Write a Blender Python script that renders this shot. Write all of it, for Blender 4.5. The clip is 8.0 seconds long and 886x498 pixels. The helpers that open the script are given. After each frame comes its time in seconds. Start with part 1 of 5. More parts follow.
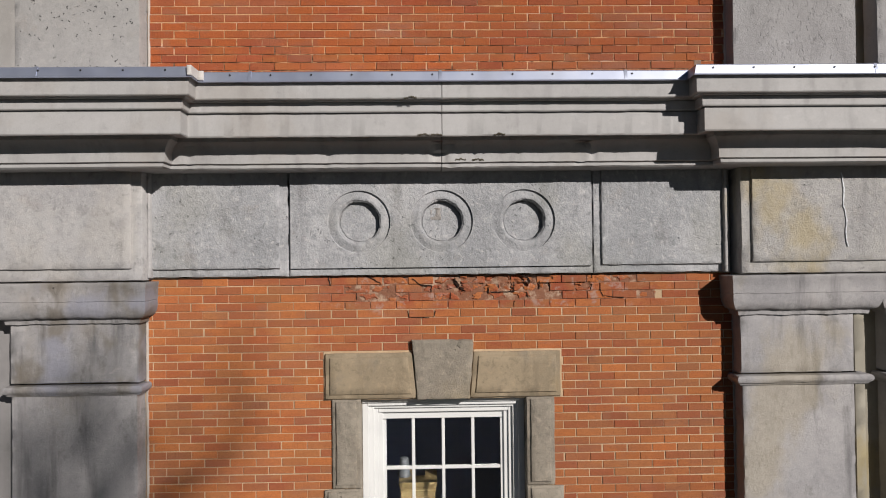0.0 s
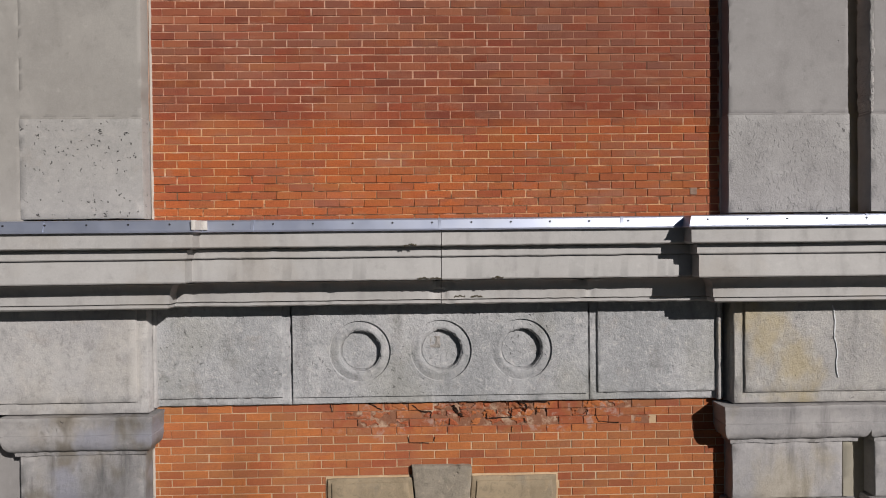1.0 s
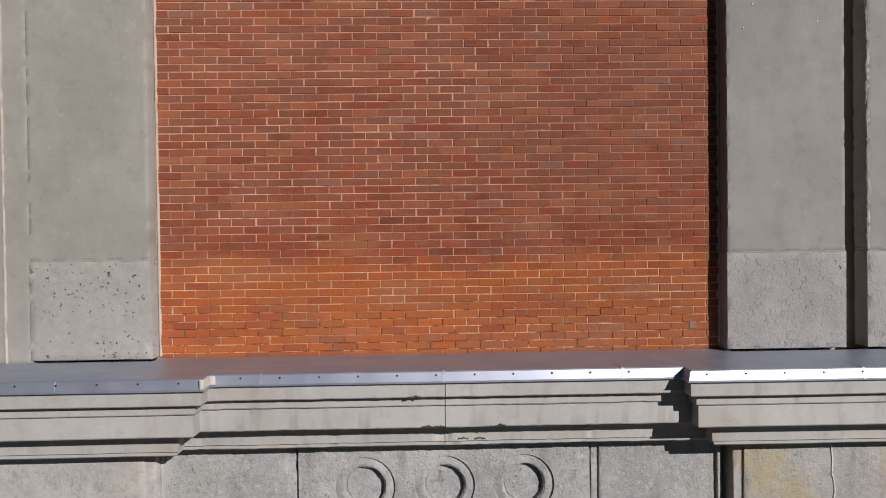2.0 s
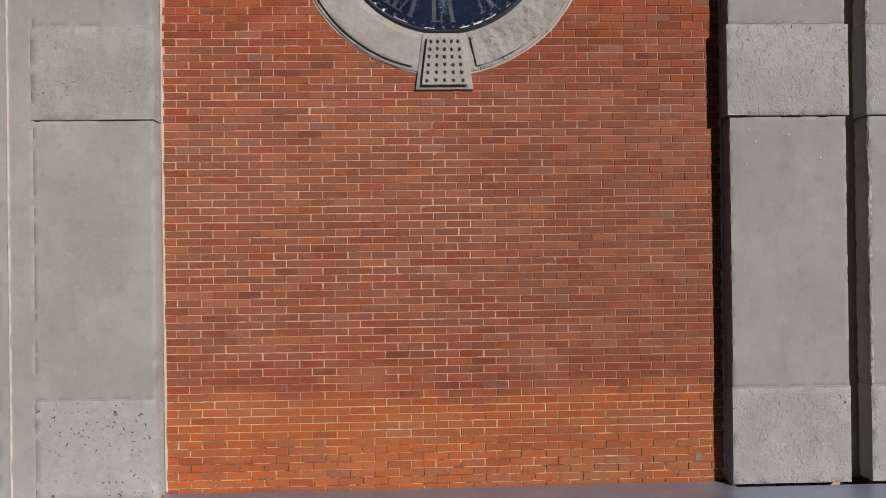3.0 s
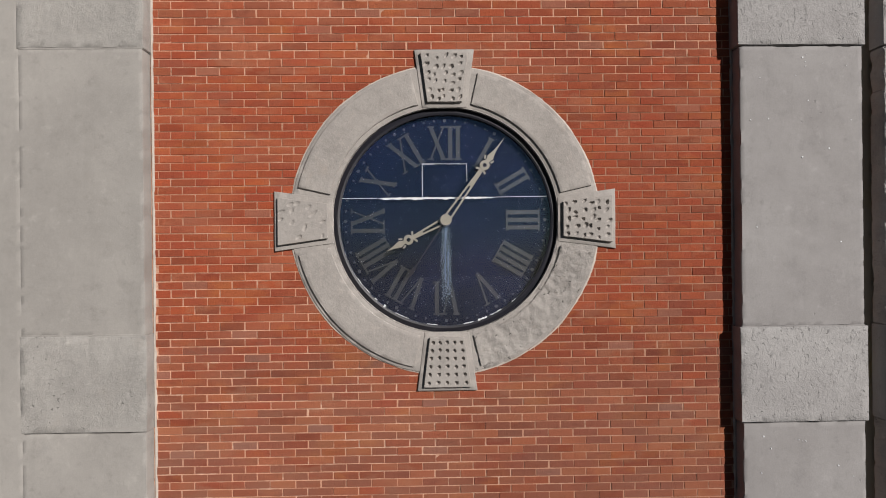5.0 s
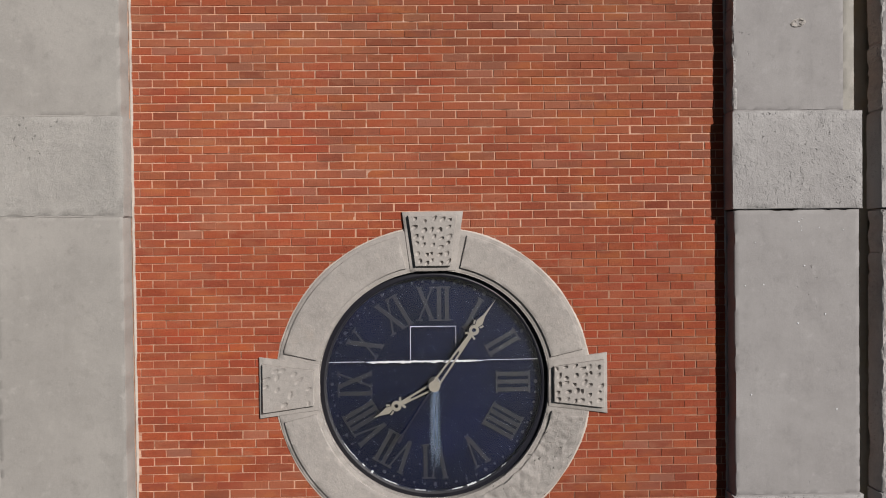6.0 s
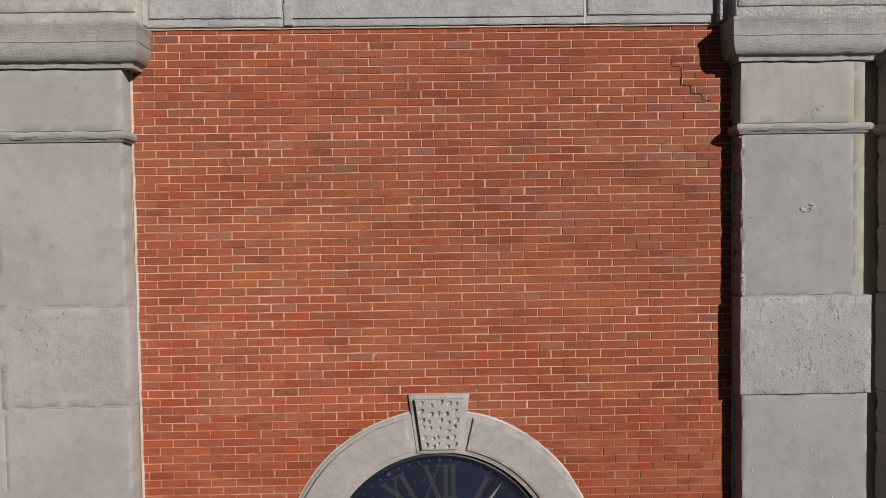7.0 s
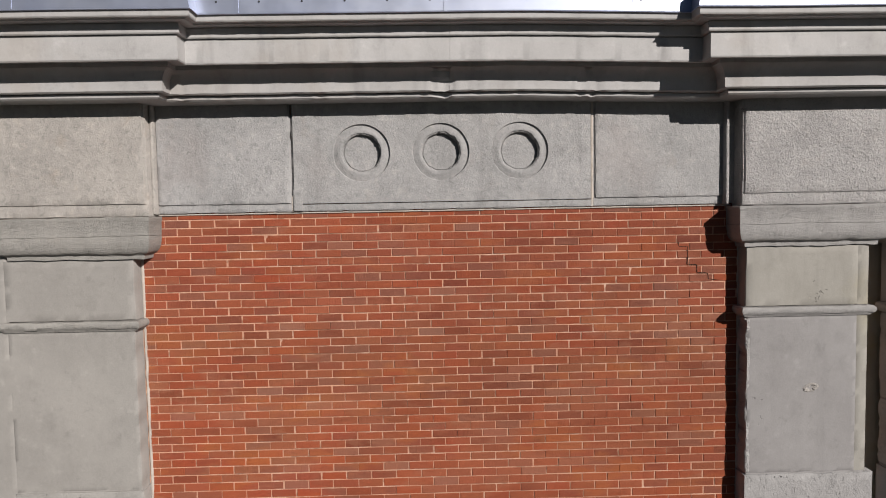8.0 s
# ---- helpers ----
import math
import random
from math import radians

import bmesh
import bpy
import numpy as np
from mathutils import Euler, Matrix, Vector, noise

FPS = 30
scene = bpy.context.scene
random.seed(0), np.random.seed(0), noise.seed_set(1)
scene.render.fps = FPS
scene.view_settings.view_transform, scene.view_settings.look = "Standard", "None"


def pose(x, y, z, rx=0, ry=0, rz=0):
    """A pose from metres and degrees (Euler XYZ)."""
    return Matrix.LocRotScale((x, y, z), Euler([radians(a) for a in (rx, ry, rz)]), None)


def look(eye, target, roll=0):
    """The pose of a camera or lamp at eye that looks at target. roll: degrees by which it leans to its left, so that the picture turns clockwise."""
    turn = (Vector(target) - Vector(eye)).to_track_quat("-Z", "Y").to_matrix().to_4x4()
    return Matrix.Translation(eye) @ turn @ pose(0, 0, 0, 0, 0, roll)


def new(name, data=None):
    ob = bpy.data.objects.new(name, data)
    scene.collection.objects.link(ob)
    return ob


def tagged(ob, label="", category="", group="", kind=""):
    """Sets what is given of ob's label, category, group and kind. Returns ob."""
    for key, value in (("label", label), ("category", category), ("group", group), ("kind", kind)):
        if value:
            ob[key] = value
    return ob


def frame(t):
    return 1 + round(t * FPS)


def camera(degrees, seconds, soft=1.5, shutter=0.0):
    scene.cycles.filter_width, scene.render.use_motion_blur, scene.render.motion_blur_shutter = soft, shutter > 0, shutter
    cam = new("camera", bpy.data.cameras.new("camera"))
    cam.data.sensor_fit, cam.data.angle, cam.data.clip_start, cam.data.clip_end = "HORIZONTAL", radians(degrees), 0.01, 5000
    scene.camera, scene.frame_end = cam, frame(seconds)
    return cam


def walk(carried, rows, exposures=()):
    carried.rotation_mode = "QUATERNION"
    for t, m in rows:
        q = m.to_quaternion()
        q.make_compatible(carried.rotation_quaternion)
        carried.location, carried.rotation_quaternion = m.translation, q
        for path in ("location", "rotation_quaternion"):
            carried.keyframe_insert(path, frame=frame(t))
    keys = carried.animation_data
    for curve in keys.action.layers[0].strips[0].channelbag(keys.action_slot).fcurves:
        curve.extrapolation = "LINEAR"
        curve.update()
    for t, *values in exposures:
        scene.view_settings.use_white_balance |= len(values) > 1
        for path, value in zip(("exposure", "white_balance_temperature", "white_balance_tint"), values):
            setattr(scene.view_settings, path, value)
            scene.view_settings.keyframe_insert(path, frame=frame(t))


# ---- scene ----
# A brick clock tower with stone pilasters; the camera rises in front of it.
# x runs along the front, y into the tower, z up. The front brick of the upper stage lies at y = 0.

# ---- camera ----
cam = camera(70.0, 8.0, soft=1.05)
PATH = [
    (0.0, -0.112, -5.525, -0.779, -1.28, 0.75, -0.64),
    (0.5, -0.108, -5.548, -0.139, -1.36, -0.01, -0.58),
    (1.0, -0.102, -5.631, 0.485, -1.33, -0.72, -0.60),
    (1.5, -0.104, -5.694, 1.095, -1.26, -0.86, -0.67),
    (2.0, -0.119, -5.704, 1.698, -1.33, -0.69, -0.73),
    (2.4, -0.143, -5.703, 2.137, -1.47, -0.36, -0.75),
    (2.8, -0.175, -5.708, 2.584, -1.59, -0.01, -0.74),
    (3.0, -0.190, -5.717, 2.825, -1.62, 0.14, -0.73),
    (3.5, -0.207, -5.734, 3.449, -1.66, 0.36, -0.69),
    (4.0, -0.212, -5.660, 4.117, -1.49, 0.36, -0.68),
    (4.5, -0.188, -5.566, 4.805, -1.22, 0.16, -0.68),
    (5.0, -0.135, -5.522, 5.511, -1.16, -0.03, -0.62),
    (5.4, -0.096, -5.478, 6.066, -1.20, -0.24, -0.63),
    (6.0, -0.026, -5.404, 6.989, -1.24, -0.69, -0.66),
    (6.5, -0.001, -5.363, 7.810, -1.05, -1.28, -0.68),
    (7.0, -0.025, -5.356, 8.659, -0.88, -1.90, -0.83),
    (7.5, -0.069, -5.341, 9.489, -0.89, -2.60, -0.92),
    (8.0, -0.103, -5.347, 10.324, -1.14, -3.36, -1.07),
]
walk(cam, [(t, pose(x, y, z, 90 + pitch, 0, yaw) @ pose(0, 0, 0, 0, 0, roll)) for t, x, y, z, yaw, pitch, roll in PATH],
     [(0.0, 0.27), (0.6, 0.18), (1.5, 0.18), (3.5, 0.32), (4.5, 0.38), (6.5, 0.40), (7.5, 0.37), (8.0, 0.42)])

# ---- light ----
SUN_WAY = Vector((-0.72, 1.0, -0.55)).normalized()
sun_data = bpy.data.lights.new("sun", "SUN")
sun_data.energy, sun_data.angle, sun_data.color = 4.02, radians(0.55), (1.0, 0.945, 0.890)
sun = new("sun", sun_data)
sun.matrix_world = look((8, -12, 14), Vector((8, -12, 14)) + SUN_WAY)
world = bpy.data.worlds.new("sky")
scene.world = world
world.use_nodes = True
wn = world.node_tree.nodes
sky = wn.new("ShaderNodeTexSky")
sky.sky_type, sky.sun_disc = "NISHITA", False
sky.sun_elevation, sky.sun_rotation = radians(24.5), radians(145.8)
sky.dust_density, sky.ozone_density = 0.1, 6.0
wn["Background"].inputs["Strength"].default_value = 0.0125
world.node_tree.links.new(sky.outputs[0], wn["Background"].inputs["Color"])


# ---- materials ----
class Nodes:
    """A short way to write node materials."""

    def __init__(self, name):
        self.mat = bpy.data.materials.new(name)
        self.mat.use_nodes = True
        self.tree = self.mat.node_tree
        self.bsdf = self.tree.nodes["Principled BSDF"]
        self.pos = self.tree.nodes.new("ShaderNodeNewGeometry")

    def link(self, a, b):
        self.tree.links.new(a, b)

    def put(self, socket, value):
        if isinstance(value, (int, float)):
            socket.default_value = value
        elif isinstance(value, (tuple, list)):
            socket.default_value = (*value, 1.0) if len(value) == 3 and socket.type == "RGBA" else value
        else:
            self.link(value, socket)

    def place(self, sx=1.0, sy=1.0, sz=1.0, shift=0.0):
        n = self.tree.nodes.new("ShaderNodeMapping")
        n.inputs["Scale"].default_value = (sx, sy, sz)
        n.inputs["Location"].default_value = (shift, shift * 1.7, shift * 0.6)
        self.link(self.pos.outputs["Position"], n.inputs["Vector"])
        return n.outputs[0]

    def noise(self, scale, detail=4.0, rough=0.55, where=None, warp=0.0):
        n = self.tree.nodes.new("ShaderNodeTexNoise")
        n.inputs["Scale"].default_value, n.inputs["Detail"].default_value = scale, detail
        n.inputs["Roughness"].default_value, n.inputs["Distortion"].default_value = rough, warp
        self.link(where or self.pos.outputs["Position"], n.inputs["Vector"])
        return n.outputs["Fac"]

    def cells(self, scale, where=None, feature="F1"):
        n = self.tree.nodes.new("ShaderNodeTexVoronoi")
        n.feature = feature
        n.inputs["Scale"].default_value = scale
        self.link(where or self.pos.outputs["Position"], n.inputs["Vector"])
        return n.outputs["Distance"]

    def span(self, value, a, b, lo=0.0, hi=1.0):
        n = self.tree.nodes.new("ShaderNodeMapRange")
        n.interpolation_type = "SMOOTHSTEP"
        for k, v in zip((1, 2, 3, 4), (a, b, lo, hi)):
            n.inputs[k].default_value = v
        self.put(n.inputs[0], value)
        return n.outputs[0]

    def calc(self, kind, a, b=0.0):
        n = self.tree.nodes.new("ShaderNodeMath")
        n.operation = kind
        self.put(n.inputs[0], a)
        self.put(n.inputs[1], b)
        return n.outputs[0]

    def mix(self, fac, a, b, blend="MIX"):
        n = self.tree.nodes.new("ShaderNodeMix")
        n.data_type, n.blend_type = "RGBA", blend
        self.put(n.inputs[0], fac)
        self.put(n.inputs[6], a)
        self.put(n.inputs[7], b)
        return n.outputs[2]

    def ramp(self, fac, stops, constant=False):
        n = self.tree.nodes.new("ShaderNodeValToRGB")
        e = n.color_ramp.elements
        n.color_ramp.interpolation = "CONSTANT" if constant else "LINEAR"
        while len(e) < len(stops):
            e.new(0.5)
        for k, (at, c) in enumerate(stops):
            e[k].position, e[k].color = at, (*c, 1)
        self.put(n.inputs[0], fac)
        return n.outputs[0]

    def bump(self, height, metres, strength=1.0, under=None):
        n = self.tree.nodes.new("ShaderNodeBump")
        n.inputs["Distance"].default_value, n.inputs["Strength"].default_value = metres, strength
        self.put(n.inputs["Height"], height)
        if under is not None:
            self.link(under, n.inputs["Normal"])
        return n.outputs[0]

    def end(self, color, rough=0.8, normal=None, metal=0.0, spec=0.5):
        self.put(self.bsdf.inputs["Base Color"], color)
        self.put(self.bsdf.inputs["Roughness"], rough)
        self.put(self.bsdf.inputs["Metallic"], metal)
        self.put(self.bsdf.inputs["Specular IOR Level"], spec)
        if normal is not None:
            self.link(normal, self.bsdf.inputs["Normal"])
        return self.mat


BRICK_SCALE = 0.775                    # even scale on brick colour; darker clay bounces less light into shadows
STONE_SCALE = (0.745, 0.750, 0.760)   # and the same for the stone


def stone(name, light, dark, relief=0.004, grain=45.0, pits=0.0, stains=0.0, tint=None, tint_amount=0.0, shift=0.0, mottled=0.0, tooled=0.0, pocked=0.0, clouds=0.0, gouged=0.0):
    """Cast or cut stone: two tones, fine grain, pits, rain streaks and patches of another tint."""
    n = Nodes(name)
    light, dark = tuple(v * k for v, k in zip(light, STONE_SCALE)), tuple(v * k for v, k in zip(dark, STONE_SCALE))
    tint = tuple(v * k for v, k in zip(tint, STONE_SCALE)) if tint else None
    where = n.place(shift=shift)
    broad = n.noise(1.3, 5, 0.6, where)
    color = n.mix(n.span(broad, 0.32, 0.68), dark, light)
    patch = n.noise(5.5, 6, 0.65, where)
    color = n.mix(n.span(patch, 0.5, 0.75, 0, 0.35), color, tuple(v * 0.72 for v in dark))
    mottle = n.noise(9.0, 8, 0.72, where)
    color = n.mix(n.span(mottle, 0.56, 0.72, 0, 0.28), color, tuple(min(0.8, v * 1.5) for v in light))
    color = n.mix(n.span(mottle, 0.44, 0.30, 0, 0.30), color, tuple(v * 0.55 for v in dark))
    if mottled:
        blot = n.noise(17.0, 6, 0.7, n.place(shift=shift + 6), 0.6)
        color = n.mix(n.span(blot, 0.54, 0.66, 0, mottled), color, tuple(min(0.8, v * k) for v, k in zip(light, (1.30, 1.24, 1.20))))
        color = n.mix(n.span(blot, 0.47, 0.36, 0, mottled), color, tuple(v * k for v, k in zip(dark, (0.62, 0.66, 0.64))))
        rust = n.noise(4.2, 5, 0.65, n.place(shift=shift + 13))
        color = n.mix(n.span(rust, 0.58, 0.72, 0, mottled * 0.6), color, tuple(v * k for v, k in zip(dark, (1.0, 0.84, 0.68))))
    speck = n.noise(190.0, 3, 0.6, where)
    color = n.mix(n.span(speck, 0.35, 0.75, 0, 0.4), color, tuple(min(1, v * 1.25) for v in light))
    if stains:
        streak = n.noise(1.0, 5, 0.6, n.place(5.5, 1.0, 0.7, shift))
        color = n.mix(n.span(streak, 0.52, 0.72, 0, stains), color, tuple(v * 0.5 for v in dark))
        soot = n.noise(3.1, 6, 0.7, n.place(1.6, 1.0, 1.0, shift + 4))
        color = n.mix(n.span(soot, 0.55, 0.72, 0, stains * 0.8), color, (0.15, 0.142, 0.138))
    if tint:
        t = n.noise(1.1, 5, 0.6, n.place(1.2, 1, 0.8, shift + 9))
        color = n.mix(n.span(t, 0.5, 0.66, 0, tint_amount), color, tint)
    if clouds:
        damp = n.noise(2.3, 4, 0.5, n.place(1.5, 1, 0.8, shift + 21))
        color = n.mix(n.span(damp, 0.50, 0.62, 0, clouds), color, (0.150, 0.130, 0.105))
        bloom = n.noise(2.0, 3, 0.5, n.place(1.2, 1, 0.9, shift + 27))
        color = n.mix(n.span(bloom, 0.50, 0.64, 0, clouds), color, (0.265, 0.268, 0.318))
    h = n.calc("MULTIPLY", n.noise(grain, 8, 0.72, where), n.span(n.noise(3.4, 4, 0.6, where), 0.35, 0.62, 0.25, 1.0))
    normal = n.bump(h, relief)
    fine = n.noise(grain * 5, 3, 0.6, where)
    normal = n.bump(fine, relief * 0.35, 1.0, normal)
    if pocked:
        rough = n.noise(38.0, 3, 0.6, where, 0.5)
        dents = n.span(n.cells(52.0, n.place(1.0, 1.0, 0.75, shift)), 0.12, 0.55)
        normal = n.bump(n.calc("MULTIPLY", dents, n.span(rough, 0.35, 0.6)), pocked, 1.0, normal)
    if gouged:
        cut = n.span(n.noise(24.0, 4, 0.62, n.place(1.3, 1.3, 0.7, shift + 31), 0.8), 0.55, 0.70, 1.0, 0.0)
        normal = n.bump(n.calc("MULTIPLY", cut, n.span(n.noise(2.6, 4, 0.6, where), 0.30, 0.6, 0.35, 1.0)), gouged, 1.0, normal)
    if tooled:
        cuts = n.noise(1.0, 6, 0.7, n.place(9.0, 9.0, 55.0, shift), 1.2)
        normal = n.bump(cuts, tooled, 1.0, normal)
    if pits:
        jog = n.tree.nodes.new("ShaderNodeVectorMath")
        jog.operation = "MULTIPLY_ADD"
        turb = n.tree.nodes.new("ShaderNodeTexNoise")
        turb.inputs["Scale"].default_value = 28.0
        n.link(where, turb.inputs["Vector"])
        n.link(turb.outputs["Color"], jog.inputs[0])
        jog.inputs[1].default_value = (0.09, 0.09, 0.09)
        n.link(where, jog.inputs[2])
        c = n.cells(17.0, jog.outputs[0])
        least = 0.62 if pits < 0.35 else 0.52 if pits < 0.9 else 0.42
        gate = n.span(n.noise(2.2, 3, 0.6, n.place(shift=shift + 2)), least, least + (0.1 if pits < 0.9 else 0.06))
        hole = n.calc("MULTIPLY", n.span(c, 0.10, 0.2, 1, 0), gate)
        color = n.mix(n.calc("MULTIPLY", hole, pits), color, tuple(v * 0.3 for v in dark))
        normal = n.bump(n.calc("SUBTRACT", 1.0, hole), 0.012, 0.8, normal)
    return n.end(color, n.span(patch, 0.3, 0.7, 0.78, 0.93), normal, spec=0.3)


STONE_SHAFT = stone("smooth_grey_stone", (0.350, 0.334, 0.328), (0.292, 0.276, 0.271), 0.0022, 40, 0.3, 0.10)
STONE_BAND = stone("bush_hammered_stone", (0.418, 0.404, 0.396), (0.338, 0.323, 0.318), 0.009, 18, 0.5, 0.12, shift=3.0, pocked=0.0012, gouged=0.0042)
STONE_CLOCK = stone("clock_stone", (0.428, 0.394, 0.365), (0.348, 0.319, 0.297), 0.003, 30, 0.3, 0.08, shift=5.0, mottled=0.30, pocked=0.0008)
STONE_ROUGH_RING = stone("eroded_clock_stone", (0.428, 0.396, 0.368), (0.334, 0.309, 0.288), 0.016, 18, 0.95, 0.12, shift=6.0, mottled=0.35)
STONE_CORNICE = stone("cornice_stone", (0.562, 0.545, 0.535), (0.482, 0.466, 0.456), 0.0015, 50, 0.0, 0.30, (0.40, 0.33, 0.26), 0.25, 8.0, mottled=0.10)
STONE_LOWER = stone("weathered_stone", (0.481, 0.458, 0.455), (0.348, 0.336, 0.344), 0.006, 38, 0.3, 0.75, (0.46, 0.37, 0.2), 0.35, 11.0, mottled=0.25)
STONE_FRIEZE = stone("frieze_stone", (0.548, 0.542, 0.553), (0.348, 0.353, 0.365), 0.010, 19, 0.35, 0.45, (0.33, 0.32, 0.26), 0.35, 14.0, mottled=0.55, pocked=0.0012)
STONE_BLOCK = stone("lichened_stone", (0.535, 0.511, 0.482), (0.421, 0.407, 0.406), 0.016, 18, 0.4, 0.45, (0.52, 0.41, 0.2), 0.55, 27.0, mottled=0.4)
STONE_UPFRIEZE = stone("upper_frieze_stone", (0.456, 0.441, 0.434), (0.346, 0.339, 0.334), 0.0075, 36, 0.3, 0.30, (0.36, 0.31, 0.29), 0.30, 19.0, mottled=0.45, pocked=0.0010)
STONE_UPBLOCK = stone("tooled_upper_stone", (0.570, 0.542, 0.528), (0.448, 0.430, 0.420), 0.018, 40, 0.5, 0.1, shift=23.0, mottled=0.3, pocked=0.0035)
STONE_BEIGE = stone("beige_upper_stone", (0.500, 0.462, 0.425), (0.385, 0.358, 0.332), 0.010, 22, 0.2, 0.15, shift=29.0, mottled=0.5)
STONE_WARM = stone("warm_grey_stone", (0.412, 0.388, 0.360), (0.338, 0.318, 0.296), 0.0022, 36, 0.0, 0.12, shift=33.0, mottled=0.08)
STONE_WARM_BAND = stone("warm_tooled_stone", (0.440, 0.418, 0.390), (0.358, 0.340, 0.318), 0.009, 26, 0.4, 0.12, shift=36.0, mottled=0.2)
STONE_BLOCK_WEST = stone("streaked_stone", (0.535, 0.515, 0.505), (0.40, 0.388, 0.398), 0.007, 20, 0.3, 0.9, (0.50, 0.40, 0.22), 0.1, 63.0, mottled=0.4)
STONE_TOOLED = stone("combed_grey_stone", (0.42, 0.402, 0.388), (0.347, 0.332, 0.322), 0.007, 45, 0.3, 0.15, shift=43.0, mottled=0.25, tooled=0.006)
STONE_TOOLED_WARM = stone("combed_warm_stone", (0.420, 0.398, 0.368), (0.342, 0.324, 0.300), 0.008, 30, 0.3, 0.15, shift=46.0, mottled=0.3, tooled=0.007)
STONE_STAINED = stone("stained_weathered_stone", (0.50, 0.475, 0.465), (0.27, 0.262, 0.268), 0.006, 34, 0.3, 1.0, (0.29, 0.235, 0.165), 0.60, 52.0, mottled=0.25, clouds=0.75)
STONE_STRIP = stone("ochre_stained_stone", (0.42, 0.385, 0.315), (0.34, 0.305, 0.24), 0.002, 40, 0.2, 0.3, (0.40, 0.31, 0.13), 0.6, 31.0)
STONE_STRIP_UP = stone("ochre_tinged_stone", (0.388, 0.366, 0.330), (0.335, 0.314, 0.276), 0.002, 40, 0.2, 0.2, (0.37, 0.325, 0.22), 0.45, 31.0)
STONE_BASE = stone("pitted_stone", (0.46, 0.44, 0.42), (0.385, 0.37, 0.355), 0.004, 30, 1.0, 0.1, shift=7.5, mottled=0.3)
STONE_JAMB = stone("brown_grey_stone", (0.41, 0.358, 0.288), (0.285, 0.244, 0.196), 0.010, 26, 0.5, 0.25, (0.42, 0.32, 0.17), 0.4, 41.0, mottled=0.5)
SANDSTONE = stone("buff_sandstone", (0.41, 0.322, 0.215), (0.300, 0.240, 0.165), 0.004, 40, 0.3, 0.3, (0.44, 0.315, 0.16), 0.45, 22.0, mottled=0.45)


def brick_material(name, single):
    """Fired clay: a colour of its own for each brick, a darker band and wash over stretches of the wall, sandy grain.
    """
    n = Nodes(name)
    if single:
        info = n.tree.nodes.new("ShaderNodeObjectInfo")
        r = info.outputs["Random"]
    else:
        r = n.pos.outputs["Random Per Island"]
    region = n.span(n.noise(1.5, 5, 0.65, n.place(0.8, 1, 1.5, 7.0)), 0.30, 0.70)
    own = r
    r = n.calc("ADD", n.calc("MULTIPLY", r, 0.62), n.calc("MULTIPLY", region, 0.38))
    color = n.ramp(r, [(0.06, (0.23, 0.060, 0.034)), (0.2, (0.30, 0.070, 0.035)), (0.34, (0.36, 0.082, 0.037)), (0.46, (0.325, 0.080, 0.040)),
                       (0.56, (0.37, 0.092, 0.040)), (0.66, (0.33, 0.088, 0.042)), (0.77, (0.30, 0.088, 0.049)), (0.87, (0.28, 0.090, 0.055)), (0.95, (0.235, 0.105, 0.078))])
    again = n.calc("FRACT", n.calc("MULTIPLY", own, 37.3))
    color = n.mix(n.span(again, 0.0, 1.0, 0, 0.3), color, (0.22, 0.070, 0.042))
    level = n.span(n.calc("FRACT", n.calc("MULTIPLY", own, 53.9)), 0.0, 1.0, 0.82, 1.14)
    grey = n.tree.nodes.new("ShaderNodeCombineColor")
    for k in range(3):
        n.link(level, grey.inputs[k])
    color = n.mix(1.0, color, grey.outputs[0], "MULTIPLY")
    bright = n.calc("FRACT", n.calc("MULTIPLY", own, 91.7))
    color = n.mix(n.span(bright, 0.88, 0.97, 0, 0.5), color, (0.45, 0.120, 0.052))
    height = n.tree.nodes.new("ShaderNodeSeparateXYZ")
    n.link(n.pos.outputs["Position"], height.inputs[0])
    uneven = n.calc("ADD", height.outputs[2], n.calc("MULTIPLY", n.noise(1.4, 3, 0.5), 0.6))
    color = n.mix(n.span(uneven, 1.70, 1.96, 0.78, 0.0), color, n.mix(1.0, color, (1.42, 1.42, 0.95), "MULTIPLY"))
    color = n.mix(n.span(uneven, 1.70, 1.96, 0.50, 0.0), color, (0.60, 0.168, 0.042))
    color = n.mix(n.span(uneven, 0.2, 0.8, 1.0, 0.0), color, n.mix(1.0, color, (1.30, 1.55, 1.50), "MULTIPLY"))
    odd = n.calc("FRACT", n.calc("MULTIPLY", own, 71.3))
    lower = n.span(uneven, 0.2, 0.8, 1.0, 0.0)
    color = n.mix(n.calc("MULTIPLY", lower, n.span(odd, 0.78, 0.82, 0, 0.75)), color, (0.38, 0.085, 0.042))
    color = n.mix(n.calc("MULTIPLY", lower, n.span(odd, 0.36, 0.24, 0, 0.5)), color, (0.44, 0.215, 0.095))
    color = n.mix(n.calc("MULTIPLY", lower, n.span(odd, 0.09, 0.07, 0, 0.4)), color, (0.215, 0.085, 0.052))
    # a darker band above the foot of the upper wall, weaker towards -x
    dark_band = n.calc("MULTIPLY", n.span(uneven, 2.2, 2.7), n.span(uneven, 4.25, 3.35))
    dark_band = n.calc("MULTIPLY", dark_band, n.span(n.calc("ADD", height.outputs[0], n.noise(0.9, 3, 0.5)), -1.6, 0.4, 0.25, 1.0))
    color = n.mix(n.calc("MULTIPLY", dark_band, n.span(n.noise(1.1, 4, 0.6, n.place(shift=9.0)), 0.35, 0.6, 0.15, 0.55)), color, (0.25, 0.078, 0.046))
    band = n.calc("MULTIPLY", n.span(uneven, 2.4, 3.4), n.span(uneven, 5.3, 4.4))
